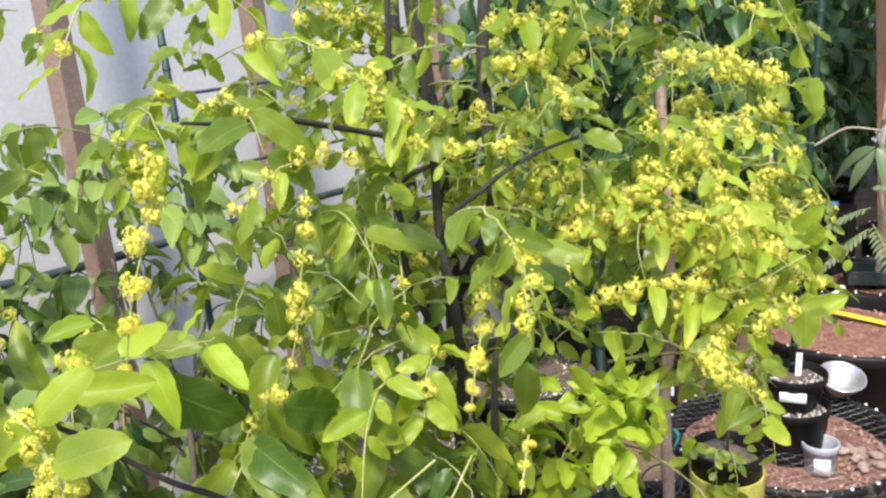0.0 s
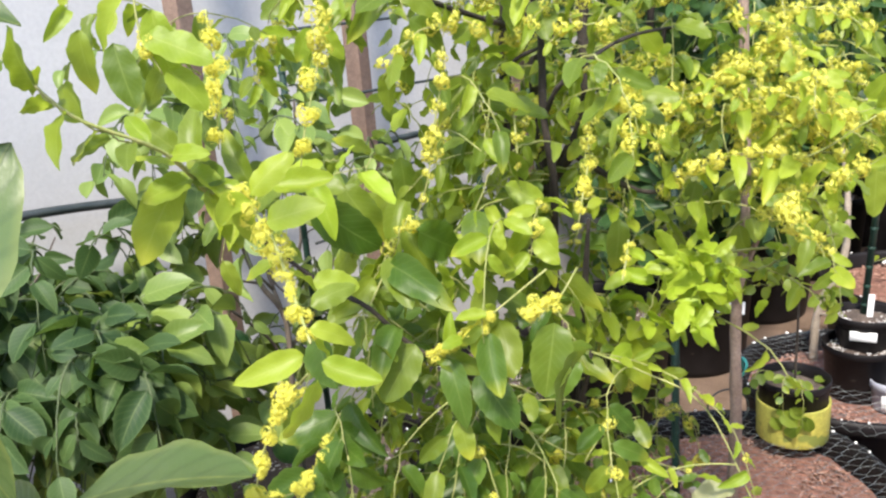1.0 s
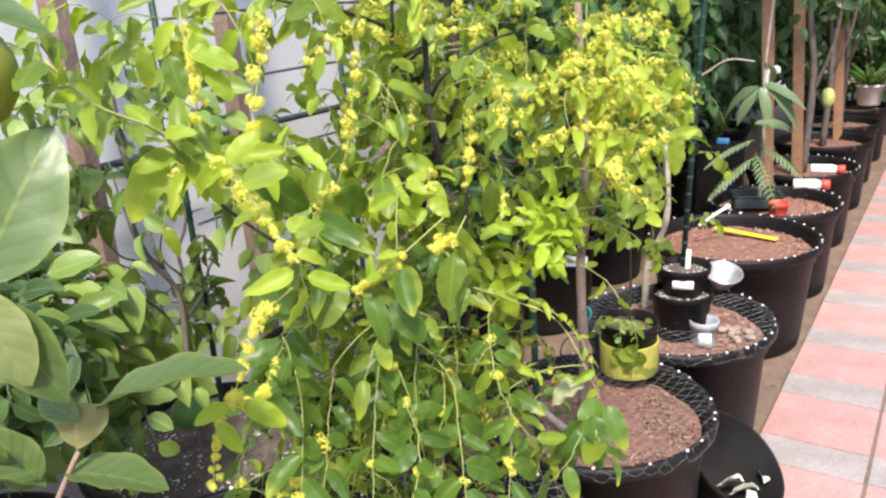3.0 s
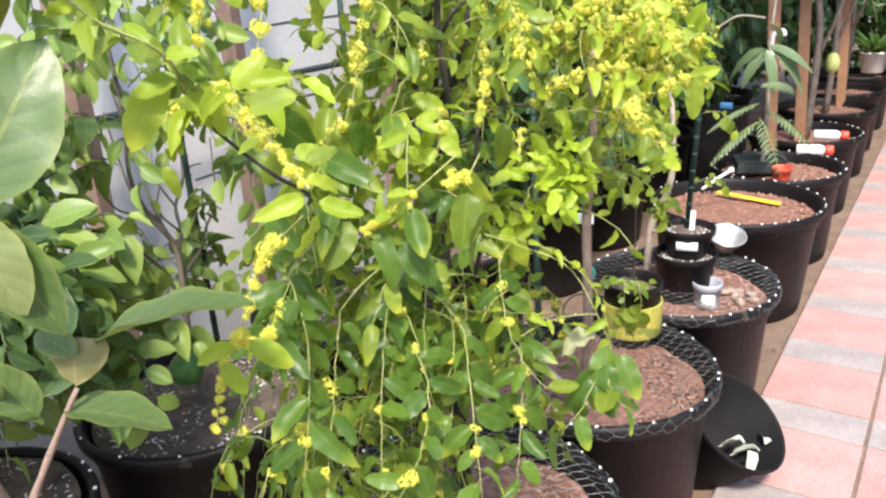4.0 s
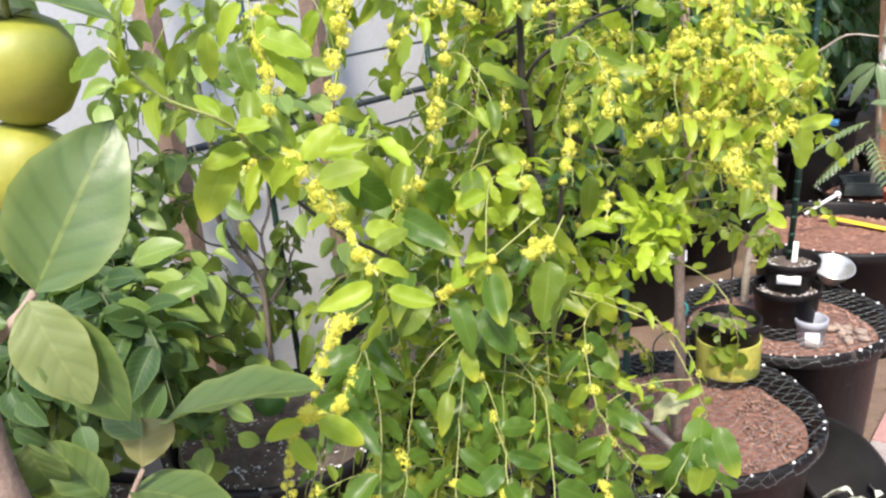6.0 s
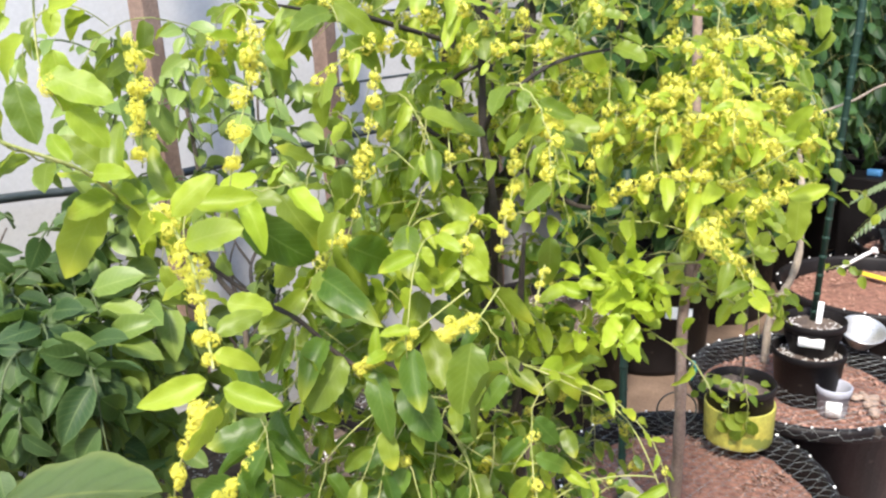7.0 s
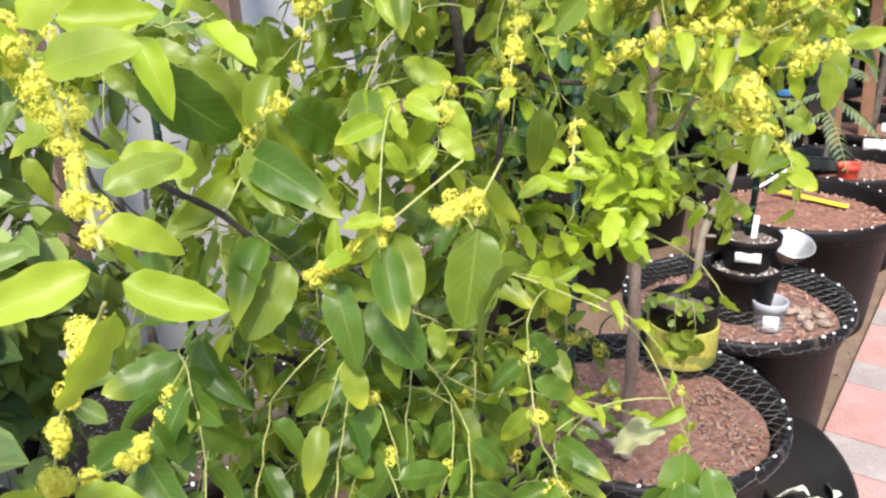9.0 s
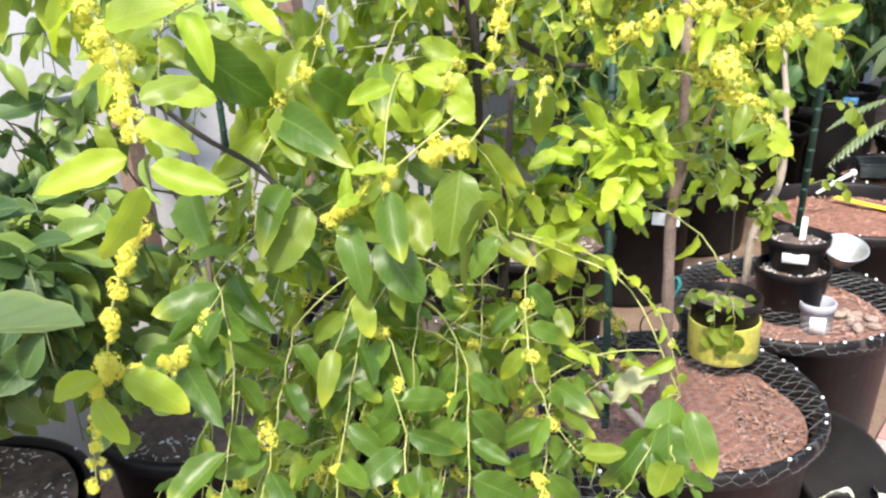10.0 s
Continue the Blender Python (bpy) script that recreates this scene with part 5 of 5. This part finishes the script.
S.finish(ROUND_SHAPES, (M_JUJUBE, M_JUJUBE_NEW, M_JUJUBE_NEW), lambda p: True, "slim brown-stemmed sapling with rounded leaves in a pot", "tree", bark=M_BARK_BROWN, most=120)

# grey bent sapling behind the stacked pots
G = Plant("sapling", (-0.10, 1.98, 0.36), 61)
G.limb(0.012, [(-0.10, 1.97, 0.36), (-0.090, 1.95, 0.50), (-0.072, 1.95, 0.575), (-0.037, 1.95, 0.655), (-0.022, 1.95, 0.75), (-0.030, 1.95, 0.90), (-0.045, 1.95, 1.02), (-0.03, 1.95, 1.12)], 0.5)
G.limb(0.005, [(-0.085, 1.95, 0.52), (-0.02, 1.92, 0.54), (0.08, 1.90, 0.56)])
G.limb(0.0042, [(-0.03, 1.96, 1.06), (-0.004, 1.97, 1.104), (0.019, 1.97, 1.115), (0.072, 1.97, 1.139), (0.136, 1.97, 1.177), (0.21, 1.97, 1.171)], 0.5)
G.fill((-0.02, 1.92, 0.80), (0.12, 0.10, 0.16), 9, 0.036, 6, 0.6, 0.12, 0.0, (0, 0, 3), None)
G.finish(ROUND_SHAPES, (M_JUJUBE, M_JUJUBE_NEW, M_JUJUBE_NEW), lambda p: True, "bent grey-stemmed sapling with rounded leaves", "tree", bark=M_BARK_GREY, most=80)


# ---- small pots and tools ----
def small_pot(name, x, y, z, R, h, mat, label, category="pot", taper=0.82, tilt=(0, 0, 0), soil=M_PEAT, speck=True):
    ob = empty(name)
    ob.matrix_basis = Matrix.Translation((x, y, z)) @ Euler(tilt).to_matrix().to_4x4()
    tagged(ob, label, category)
    b = R * taper
    bm = lathe(bmesh.new(), [(0, 0.003), (b - 0.006, 0.003), (b, 0.0), (b + 0.001, 0.004), (R - 0.004, h - 0.022), (R, h - 0.020), (R + 0.001, h - 0.002), (R - 0.001, h), (R - 0.004, h - 0.002), (R - 0.006, h - 0.03), (b - 0.004, 0.006), (0, 0.006)], 36)
    part("body", bm, mat, ob)
    if soil:
        e = part("soil", soil_bm(R - 0.008, x * 5 + y), soil, ob)
        e.location.z = h - 0.028
        if speck:
            me = clod_mesh(260, R - 0.012, 0.0012, 0.0032, 5)
            me.materials.append(M_PERLITE)
            c = new("perlite", me)
            c.parent, c.location.z = ob, h - 0.02
            tagged(c, kind="stuff")
    return ob


yellow = small_pot("yellow_pot", 0.034, 1.463, 0.412, 0.0765, 0.144, M_POT, "small yellow painted pot with a black rim and a seedling", taper=0.95, speck=False)
bm = lathe(bmesh.new(), [(0.068, -0.001), (0.0745, 0.0), (0.0762, 0.004), (0.0782, 0.088), (0.0778, 0.091), (0.0735, 0.090)], 40)
part("sleeve", bm, M_YELLOWPOT, yellow, "yellow painted lower body with leaf shade painted as olive blotches")
K = Plant("seedling", (0.040, 1.468, 0.53), 70)
K.limb(0.0035, [(0.034, 1.468, 0.53), (0.038, 1.463, 0.66), (0.04, 1.458, 0.78)])
K.fill((0.05, 1.458, 0.76), (0.04, 0.04, 0.05), 6, 0.03, 5, 0.5, 0.07, 0, (1,), None)
for a, b, c in (((0.05, 1.44, 0.560), (0.085, 1.372, 0.570), (0.092, 1.366, 0.478)), ((0.03, 1.44, 0.560), (0.045, 1.372, 0.575), (0.050, 1.368, 0.500)), ((0.00, 1.45, 0.555), (-0.02, 1.40, 0.575), (-0.03, 1.385, 0.535))):
    K.shoot(a, b, c, 0.026, 9, (0, 0, 0), 1, 0.0010, 0.6)
for k in range(7):
    turn = 2.4 * k
    K.leaves[k % 2].append((Vector((0.034 + 0.05 * math.cos(turn), 1.463 + 0.05 * math.sin(turn), 0.535)), Vector((math.cos(turn), math.sin(turn), 0.2)), Vector((0.2, -0.4, 0.9)), 0.026))
for base, tip in (((0.040, 1.378, 0.506), (0.072, 1.374, 0.484)), ((0.088, 1.388, 0.505), (0.098, 1.388, 0.470)), ((0.074, 1.377, 0.476), (0.054, 1.376, 0.452)), ((0.020, 1.379, 0.485), (0.040, 1.377, 0.463)), ((0.060, 1.374, 0.520), (0.085, 1.380, 0.505))):
    K.blade(base, tip, (0.35, -0.93, 0.15), 1, 1.15)
K.finish(ROUND_SHAPES, (M_JUJUBE_DEEP, M_JUJUBE, M_JUJUBE), lambda p: True, "small leafy seedling trailing over the yellow pot", "plant", most=120)

small_pot("black_pot", 0.064, 1.822, 0.372, 0.090, 0.146, M_POT, "black pot of soil that carries a smaller black pot")
upper = small_pot("black_pot", 0.060, 1.852, 0.490, 0.079, 0.098, M_POT, "small black pot with a paper label and speckled soil", taper=0.68)
bm = bmesh.new()
box(bm, 0.060, 0.001, 0.024, pose(0.020, -0.0715, 0.058, -14, 0, 16), 0.0)
part("label", bm, M_WHITE, upper, "blank white paper label")
bm = bmesh.new()
box(bm, 0.014, 0.002, 0.075, pose(0.0, 0, 0.0375), 0.0008)
tag_one = part("plant_tag", bm, M_WHITE)
tag_one.matrix_basis = pose(0.068, 1.862, 0.555, -8, 4, 25)
tagged(tag_one, "white plastic plant tag stuck in the pot", "plant tag")

bm = lathe(bmesh.new(), [(0, 0.002), (0.030, 0.0), (0.034, 0.006), (0.058, 0.045), (0.066, 0.062), (0.070, 0.063), (0.069, 0.066), (0.063, 0.064), (0.032, 0.010), (0, 0.008)], 36)
bowl = part("metal_bowl", bm, M_STEEL)
bowl.matrix_basis = pose(0.108, 2.105, 0.438, 16, 12, 0) @ Matrix.Scale(0.88, 4)
tagged(bowl, "small steel bowl lying on the pot's soil", "bowl")

cup = small_pot("plastic_cup", 0.146, 1.775, 0.375, 0.042, 0.078, M_GREYCUP, "grey plastic cup with a white label on the soil", "cup", 0.78, soil=None)
bm = bmesh.new()
box(bm, 0.036, 0.001, 0.040, pose(0.014, -0.0365, 0.028, -7, 0, 20))
part("label", bm, M_WHITE, cup, "blank white label")

bm = bmesh.new()
box(bm, 0.26, 0.035, 0.004, pose(0, 0, 0.0), 0.0015)
strip = part("plastic_strip", bm, M_YELLOW)
strip.matrix_basis = pose(0.02, 2.828, 0.402, 0, 3, -9)
tagged(strip, "yellow plastic strip lying on the soil", "strip")

bm = bmesh.new()
tube(bm, smooth_line([(-0.030, -0.012, -0.024), (-0.012, -0.006, -0.010), (0.0, 0.0, 0.0), (0.040, 0.018, 0.032), (0.058, 0.030, 0.044)], 4), 0.0055, 0.0065, 10)
bmesh.ops.create_uvsphere(bm, u_segments=12, v_segments=8, radius=0.012, matrix=Matrix.Translation((0.066, 0.035, 0.050)))
tool = part("hose_fitting", bm, M_WHITE)
tool.matrix_basis = pose(-0.086, 2.650, 0.498)
tagged(tool, "white plastic hose fitting with a round end", "fitting")

small_pot("red_pot", 0.080, 3.17, 0.385, 0.042, 0.070, M_RED, "small red plastic pot on the soil", soil=None)
tray_ob = empty("seed_tray")
for sx, sy, px, py in ((0.20, 0.006, 0, -0.07), (0.20, 0.006, 0, 0.07), (0.006, 0.146, -0.10, 0), (0.006, 0.146, 0.10, 0)):
    part("side", box(bmesh.new(), sx, sy, 0.05, pose(px, py, 0.025), 0.001), M_DARKPIPE, tray_ob)
    part("rim", box(bmesh.new(), sx + 0.012, sy + 0.010, 0.004, pose(px, py, 0.0525), 0.001), M_DARKPIPE, tray_ob)
part("base", box(bmesh.new(), 0.19, 0.13, 0.004, pose(0, 0, 0.004)), M_DARKPIPE, tray_ob)
tray_ob.matrix_basis = pose(-0.04, 3.30, 0.40, 0, 0, 20)
tagged(tray_ob, "shallow black plastic seed tray", "tray")


def bottle(x, y, z, turn):
    ob = empty("bottle")
    ob.matrix_basis = pose(x, y, z, 0, 90, turn)
    tagged(ob, "white plastic bottle with a red cap lying on the pot", "bottle", "lying bottles")
    part("body", lathe(bmesh.new(), [(0, 0), (0.022, 0), (0.026, 0.004), (0.026, 0.10), (0.020, 0.118), (0.014, 0.124), (0, 0.124)], 24), M_WHITE, ob)
    part("cap", lathe(bmesh.new(), [(0, 0.124), (0.022, 0.124), (0.024, 0.128), (0.024, 0.158), (0.020, 0.162), (0, 0.162)], 24), M_RED, ob, "red screw cap")


bottle(0.06, 3.62, 0.43, 12)
bottle(0.08, 3.98, 0.43, 8)

# black bucket leaning beside the pots, its mouth towards the path
bucket = empty("black_bucket")
bucket.matrix_basis = look((0.322, 1.480, 0.205), (0.322 - 0.62, 1.480 + 0.10, 0.205 - 0.78))
tagged(bucket, "black plastic bucket leaning on its side with pale scraps inside", "bucket")
part("body", lathe(bmesh.new(), [(0, -0.215), (0.098, -0.215), (0.106, -0.208), (0.135, -0.02), (0.143, -0.018), (0.146, -0.002), (0.141, 0.002), (0.136, -0.004), (0.102, -0.205), (0, -0.208)], 44), M_POT_DULL, bucket)
lit = bmesh.new()
for k in range(4):
    r = random.Random(k)
    mid = Vector((0.105 + r.uniform(-0.04, 0.012), -0.02 + r.uniform(-0.05, 0.05), -0.05 - r.uniform(-0.01, 0.03)))
    mid = Matrix.Rotation(-1.15, 3, "Z") @ mid
    v, f, _uv = leaf_shape(6, 0.5, 0.6, 0.9, 0.6, 0.05, 0.7, 0.1)
    m = turned((r.gauss(0, 1), r.gauss(0, 1), r.gauss(0, 0.6)), (r.gauss(0, 0.5), r.gauss(0, 0.5), 1))
    ring = [lit.verts.new(mid + m @ Vector(q) * r.uniform(0.050, 0.072)) for q in v]
    for q in f:
        lit.faces.new([ring[i] for i in q])
tagged(part("litter", lit, M_SCRAP, bucket), "pale dry leaf scraps", kind="stuff")

# ---- posts, stakes and tubing ----
def post(x, y, h=2.6, w=0.054, stain=M_WOOD, lean=(0.5, -2.6)):
    bm = bmesh.new()
    box(bm, w, w * 0.8, h, pose(0, 0, h / 2), 0.004)
    ob = part("wooden_post", bm, stain, smooth=False)
    ob.matrix_basis = pose(x, y, 0, lean[0], lean[1], 8)
    return tagged(ob, "stained brown square wooden post", "post", "wooden posts")


for x, y in ((-0.055, 3.70), (0.022, 4.05), (0.065, 5.2)):
    post(x, y)
for x, y in ((-1.13, 0.735), (-1.13, 1.252), (-1.13, 1.975), (-1.13, 2.8)):
    post(x, y, 2.6, 0.055, M_OLDPOST, (0.0, 0.5))
cloth = bmesh.new()
tube(cloth, smooth_line([(-0.045, 3.655, 0.96), (-0.05, 3.65, 0.985), (-0.085, 3.648, 0.97), (-0.10, 3.648, 0.93), (-0.095, 3.645, 0.89), (-0.085, 3.64, 0.87)], 4), 0.011, 0.014, 8, 0.5)
tagged(part("cloth_tie", cloth, M_WHITE), "white cloth strip tied round the wooden post", "cloth")


def stake(x, y, h, lean=(0, 0), r=0.008):
    bm = bmesh.new()
    tube(bm, [Vector((0, 0, 0)), Vector((lean[0] / 2, lean[1] / 2, h / 2)), Vector((lean[0], lean[1], h))], r, r, 8)
    for k in range(int(h / 0.05)):
        lathe(bm, [(r, 0), (r * 1.22, 0.004), (r, 0.008)], 8, Matrix.Translation((lean[0] * k * 0.05 / h, lean[1] * k * 0.05 / h, k * 0.05)))
    ob = part("plant_stake", bm, M_STAKE)
    ob.location = (x, y, 0)
    return tagged(ob, "green plastic-coated metal plant stake", "stake", "green stakes")


st = stake(0.0, 0.0, 1.9, (0.075, 0.100), 0.0085)
st.location = (0.050, 1.872, 0.545)
for x, y, h in ((-0.905, 0.855, 2.0), (-0.80, 1.38, 2.0), (-0.056, 1.095, 1.10)):
    stake(x, y, h)


def tubing(points, r, name="irrigation_tube", label="black irrigation tubing tied along the wall"):
    bm = bmesh.new()
    tube(bm, smooth_line(points, 8), r, r, 8)
    return tagged(part(name, bm, M_DARKPIPE), label, "tubing")


tubing([(-1.18, -1.0, 1.10), (-1.19, 0.3, 1.056), (-1.18, 0.7, 1.036), (-1.17, 1.6, 1.06), (-1.17, 3.0, 1.05)], 0.011)
for z in (0.86, 1.0, 1.22, 1.40, 1.62):
    tubing([(-1.0, 0.95, z), (-0.98, 1.5, z + 0.015), (-1.0, 2.2, z)], 0.004, "trellis_wire", "dark horizontal trellis wire behind the trees")

# small tags, ties and loops among the pots
bm = bmesh.new()
box(bm, 0.050, 0.0015, 0.024, None, 0.0006)
hang = part("plant_tag", bm, M_WHITE)
hang.matrix_basis = pose(0.022, 1.165, 0.812, -30, 3, 25)
tagged(hang, "white plastic plant tag hanging from the sapling", "plant tag")
bm = bmesh.new()
tube(bm, [Vector((0.045 * math.cos(a), 0, 0.045 * math.sin(a))) for a in (2 * math.pi * k / 24 for k in range(25))], 0.0022, 0.0022, 6)
loop = part("wire_loop", bm, M_DARKPIPE)
loop.matrix_basis = pose(-0.07, 1.36, 0.49, 0, 0, 40)
tagged(loop, "black wire loop standing on the pot's rim", "loop")
bm = bmesh.new()
tube(bm, smooth_line([(-0.075, 1.445, 0.55), (-0.07, 1.43, 0.585), (-0.055, 1.42, 0.575), (-0.065, 1.415, 0.545)], 6), 0.004, 0.003, 6)
tagged(part("twine", bm, M_TEAL), "teal twine tied to the yellow pot's rim", "twine")
bm = bmesh.new()
box(bm, 0.06, 0.04, 0.03, None, 0.008)
crate = part("blue_container", bm, M_BLUE)
crate.matrix_basis = pose(-0.305, 3.72, 0.611)
tagged(crate, "small blue plastic container among the pots", "container")
bm = lathe(bmesh.new(), [(0, 0), (0.13, 0), (0.14, 0.01), (0.16, 0.17), (0.17, 0.18), (0.165, 0.19), (0.15, 0.175), (0.125, 0.02), (0, 0.02)], 28)
crate_base = part("black_crate", bm, M_POT)
crate_base.location = (-0.32, 3.74, 0.0)
bm = bmesh.new()
box(bm, 0.20, 0.20, 0.585, pose(0, 0, 0.3025), 0.01)
part("stand", bm, M_POT, crate_base)
tagged(crate_base, "black plastic stand behind the pots", "stand")

# ---- plants and things further along the row ----
C = Plant("fruit_sapling", (-0.03, 3.30, 0.36), 80)
C.limb(0.009, [(-0.03, 3.30, 0.36), (-0.02, 3.28, 0.7), (-0.03, 3.28, 1.0), (0.0, 3.27, 1.4)], 0.6)
for base, way, ln in (((-0.03, 3.22, 0.96), (0.7, -0.1, -0.12), 0.20), ((-0.02, 3.22, 0.96), (1.0, -0.1, -0.55), 0.22), ((-0.03, 3.20, 0.95), (0.35, -0.3, -0.6), 0.18), ((-0.04, 3.22, 0.95), (-0.8, -0.1, -0.3), 0.19), ((-0.04, 3.22, 0.94), (-0.4, -0.3, -0.6), 0.17), ((-0.03, 3.25, 1.05), (0.2, 0.5, -0.1), 0.17)):
    C.leaves[0].append((Vector(base), Vector(way), Vector((0.3, -0.5, 0.9)), ln))
for base, way in (((-0.04, 3.2, 0.72), (-1.0, -0.1, -0.25)), ((-0.02, 3.2, 0.70), (0.9, -0.1, -0.3)), ((-0.03, 3.18, 0.66), (0.5, -0.5, -0.5)), ((-0.04, 3.18, 0.64), (-0.7, -0.4, -0.4)), ((-0.03, 3.22, 0.80), (0.4, -0.4, 0.2))):
    w = Vector(way).normalized()
    side = w.cross(Vector((0, 0, 1))).normalized()
    tube(C.twigs, [Vector(base) + w * 0.22 * i / 6 + Vector((0, 0, -0.09 * (i / 6) ** 2)) for i in range(7)], 0.002, 0.001, 5)
    for i in range(1, 13):
        f = i / 13
        at = Vector(base) + w * 0.22 * f + Vector((0, 0, -0.09 * f * f))
        for sgn in (1, -1):
            C.leaves[1].append((at, side * sgn + w * 0.35, Vector((0.1, -0.2, 1)), 0.055 * math.sin(0.5 + 2.4 * f)))
C.finish(LONG_SHAPES, (M_PALE,) * 3, lambda p: True, "young tree with long drooping leaves and feathery lower leaves", "tree", bark=M_BARK_GREY)

for k, (x, y) in enumerate(((0.02, 4.12), (0.0, 4.92), (0.0, 5.62))):
    t = Plant("fruit_tree", (x, y, 0.36), 90 + k)
    t.limb(0.02, [(x, y, 0.36), (x + 0.02, y, 0.9), (x - 0.02, y + 0.03, 1.3), (x + 0.08, y, 1.9)])
    t.limb(0.010, [(x + 0.02, y, 0.8), (x + 0.12, y - 0.05, 1.1), (x + 0.15, y - 0.05, 1.5)])
    t.fill((x, y, 1.55), (0.32, 0.34, 0.40), 46, 0.08, 7, 0.9, 0.2, 0, (0,), None, 0.0025)
    t.finish(CITRUS_SHAPES, (M_CITRUS,) * 3, None, "leafy potted fruit tree with a bare grey trunk", "tree", bark=M_STEM, group="potted fruit trees")

bm = lathe(bmesh.new(), [(0, -0.055), (0.018, -0.05), (0.034, -0.025), (0.038, 0.01), (0.028, 0.045), (0.010, 0.058), (0, 0.058)], 20)
pear = part("pale_fruit", bm, M_FRUIT_PALE)
pear.location = (0.06, 4.55, 0.72)
tagged(pear, "pale green fruit hanging over the pots", "fruit")
bm = lathe(bmesh.new(), [(0, 0), (0.12, 0), (0.125, 0.005), (0.155, 0.22), (0.165, 0.225), (0.165, 0.25), (0.155, 0.25), (0.12, 0.02), (0, 0.015)], 32)
planter = part("cream_planter", bm, M_CREAM)
planter.matrix_basis = pose(0.10, 6.42, 0.42) @ Matrix.Scale(0.62, 4)
tagged(planter, "cream plastic planter standing on a black pot", "planter")
F = Plant("spiky_plant", (0.05, 6.42, 0.62), 99)
for k in range(30):
    a = 2.4 * k
    F.leaves[0].append((Vector((0.10, 6.42, 0.55)), Vector((math.cos(a), math.sin(a), 1.4 - 0.03 * k)), Vector((0, 0, 1)), 0.32))
F.finish([leaf_shape(7, 0.10, 0.5, 0.4, 0.35)], (M_CITRUS,) * 3, None, "spiky green plant in a cream planter", "plant")

# thick greenery that closes the far end of the path; right-hand shrubs are unseen, added to shade it
for k, (x, y, top) in enumerate(((-0.35, 7.0, 1.5), (0.15, 7.5, 1.5), (0.35, 8.4, 1.5), (0.95, 8.9, 1.5), (-0.55, 7.6, 1.4), (1.6, 8.3, 1.5), (1.95, 6.6, 1.7), (2.1, 4.8, 1.7))):
    t = Plant("far_shrub", (x, y, 0.0), 120 + k)
    t.limb(0.03, [(x, y, 0.0), (x + 0.03, y, 0.9), (x, y, 2.0)])
    t.fill((x, y, top), (0.6, 0.6, 1.25), 230, 0.10, 8, 0.9, 0.28, 0, (0,), None, 0.003)
    t.finish(CITRUS_SHAPES, (M_DARK,) * 3, None, "tall dark leafy shrub closing the end of the path", "shrub", group="shrubs round the path's end")

# loose dirt that has spread over the path's edge
rg = random.Random(8)
vs, fs = [], []
for k in range(200):
    r = abs(rg.gauss(0, 0.05))
    c = np.array((0.275 + r * (1 if rg.random() < 0.6 else -1), rg.uniform(0.2, 7.0), 0.014 if r > 0 else 0.004))
    s3 = rg.uniform(0.002, 0.006)
    vs.append(c + s3 * np.array([(math.cos(a), math.sin(a), 0) for a in (0, 1.26, 2.51, 3.77, 5.03)] + [(0, 0, 0.55)]) * (1 + 0.3 * rg.random()))
    fs.append(np.array([(i, (i + 1) % 5, 5) for i in range(5)]) + 6 * k)
spill = part_mesh("loose_dirt", array_mesh("loose_dirt", np.concatenate(vs), np.concatenate(fs)), M_DIRT)
tagged(spill, "loose dry dirt crumbs along the edge of the path", "dirt", kind="stuff")

# ---- pavers ----
PINK, GREY = paver_mesh(0.304, 0.298, M_PINK), paver_mesh(0.304, 0.148, M_GREY)
rng = random.Random(3)
for col in range(4):
    for row in range(-10, 19):
        y0 = 1.88 + 0.455 * row
        for me, yy in ((GREY, y0), (PINK, y0 + 0.2275)):
            if yy > 10 or yy < -2.4:
                continue
            ob = new("paver", me)
            ob.parent = pavement
            ob.matrix_basis = pose(0.440 + 0.314 * col, yy, 0.004 + rng.uniform(-0.002, 0.002), rng.uniform(-0.4, 0.4), rng.uniform(-0.4, 0.4), rng.uniform(-0.4, 0.4))
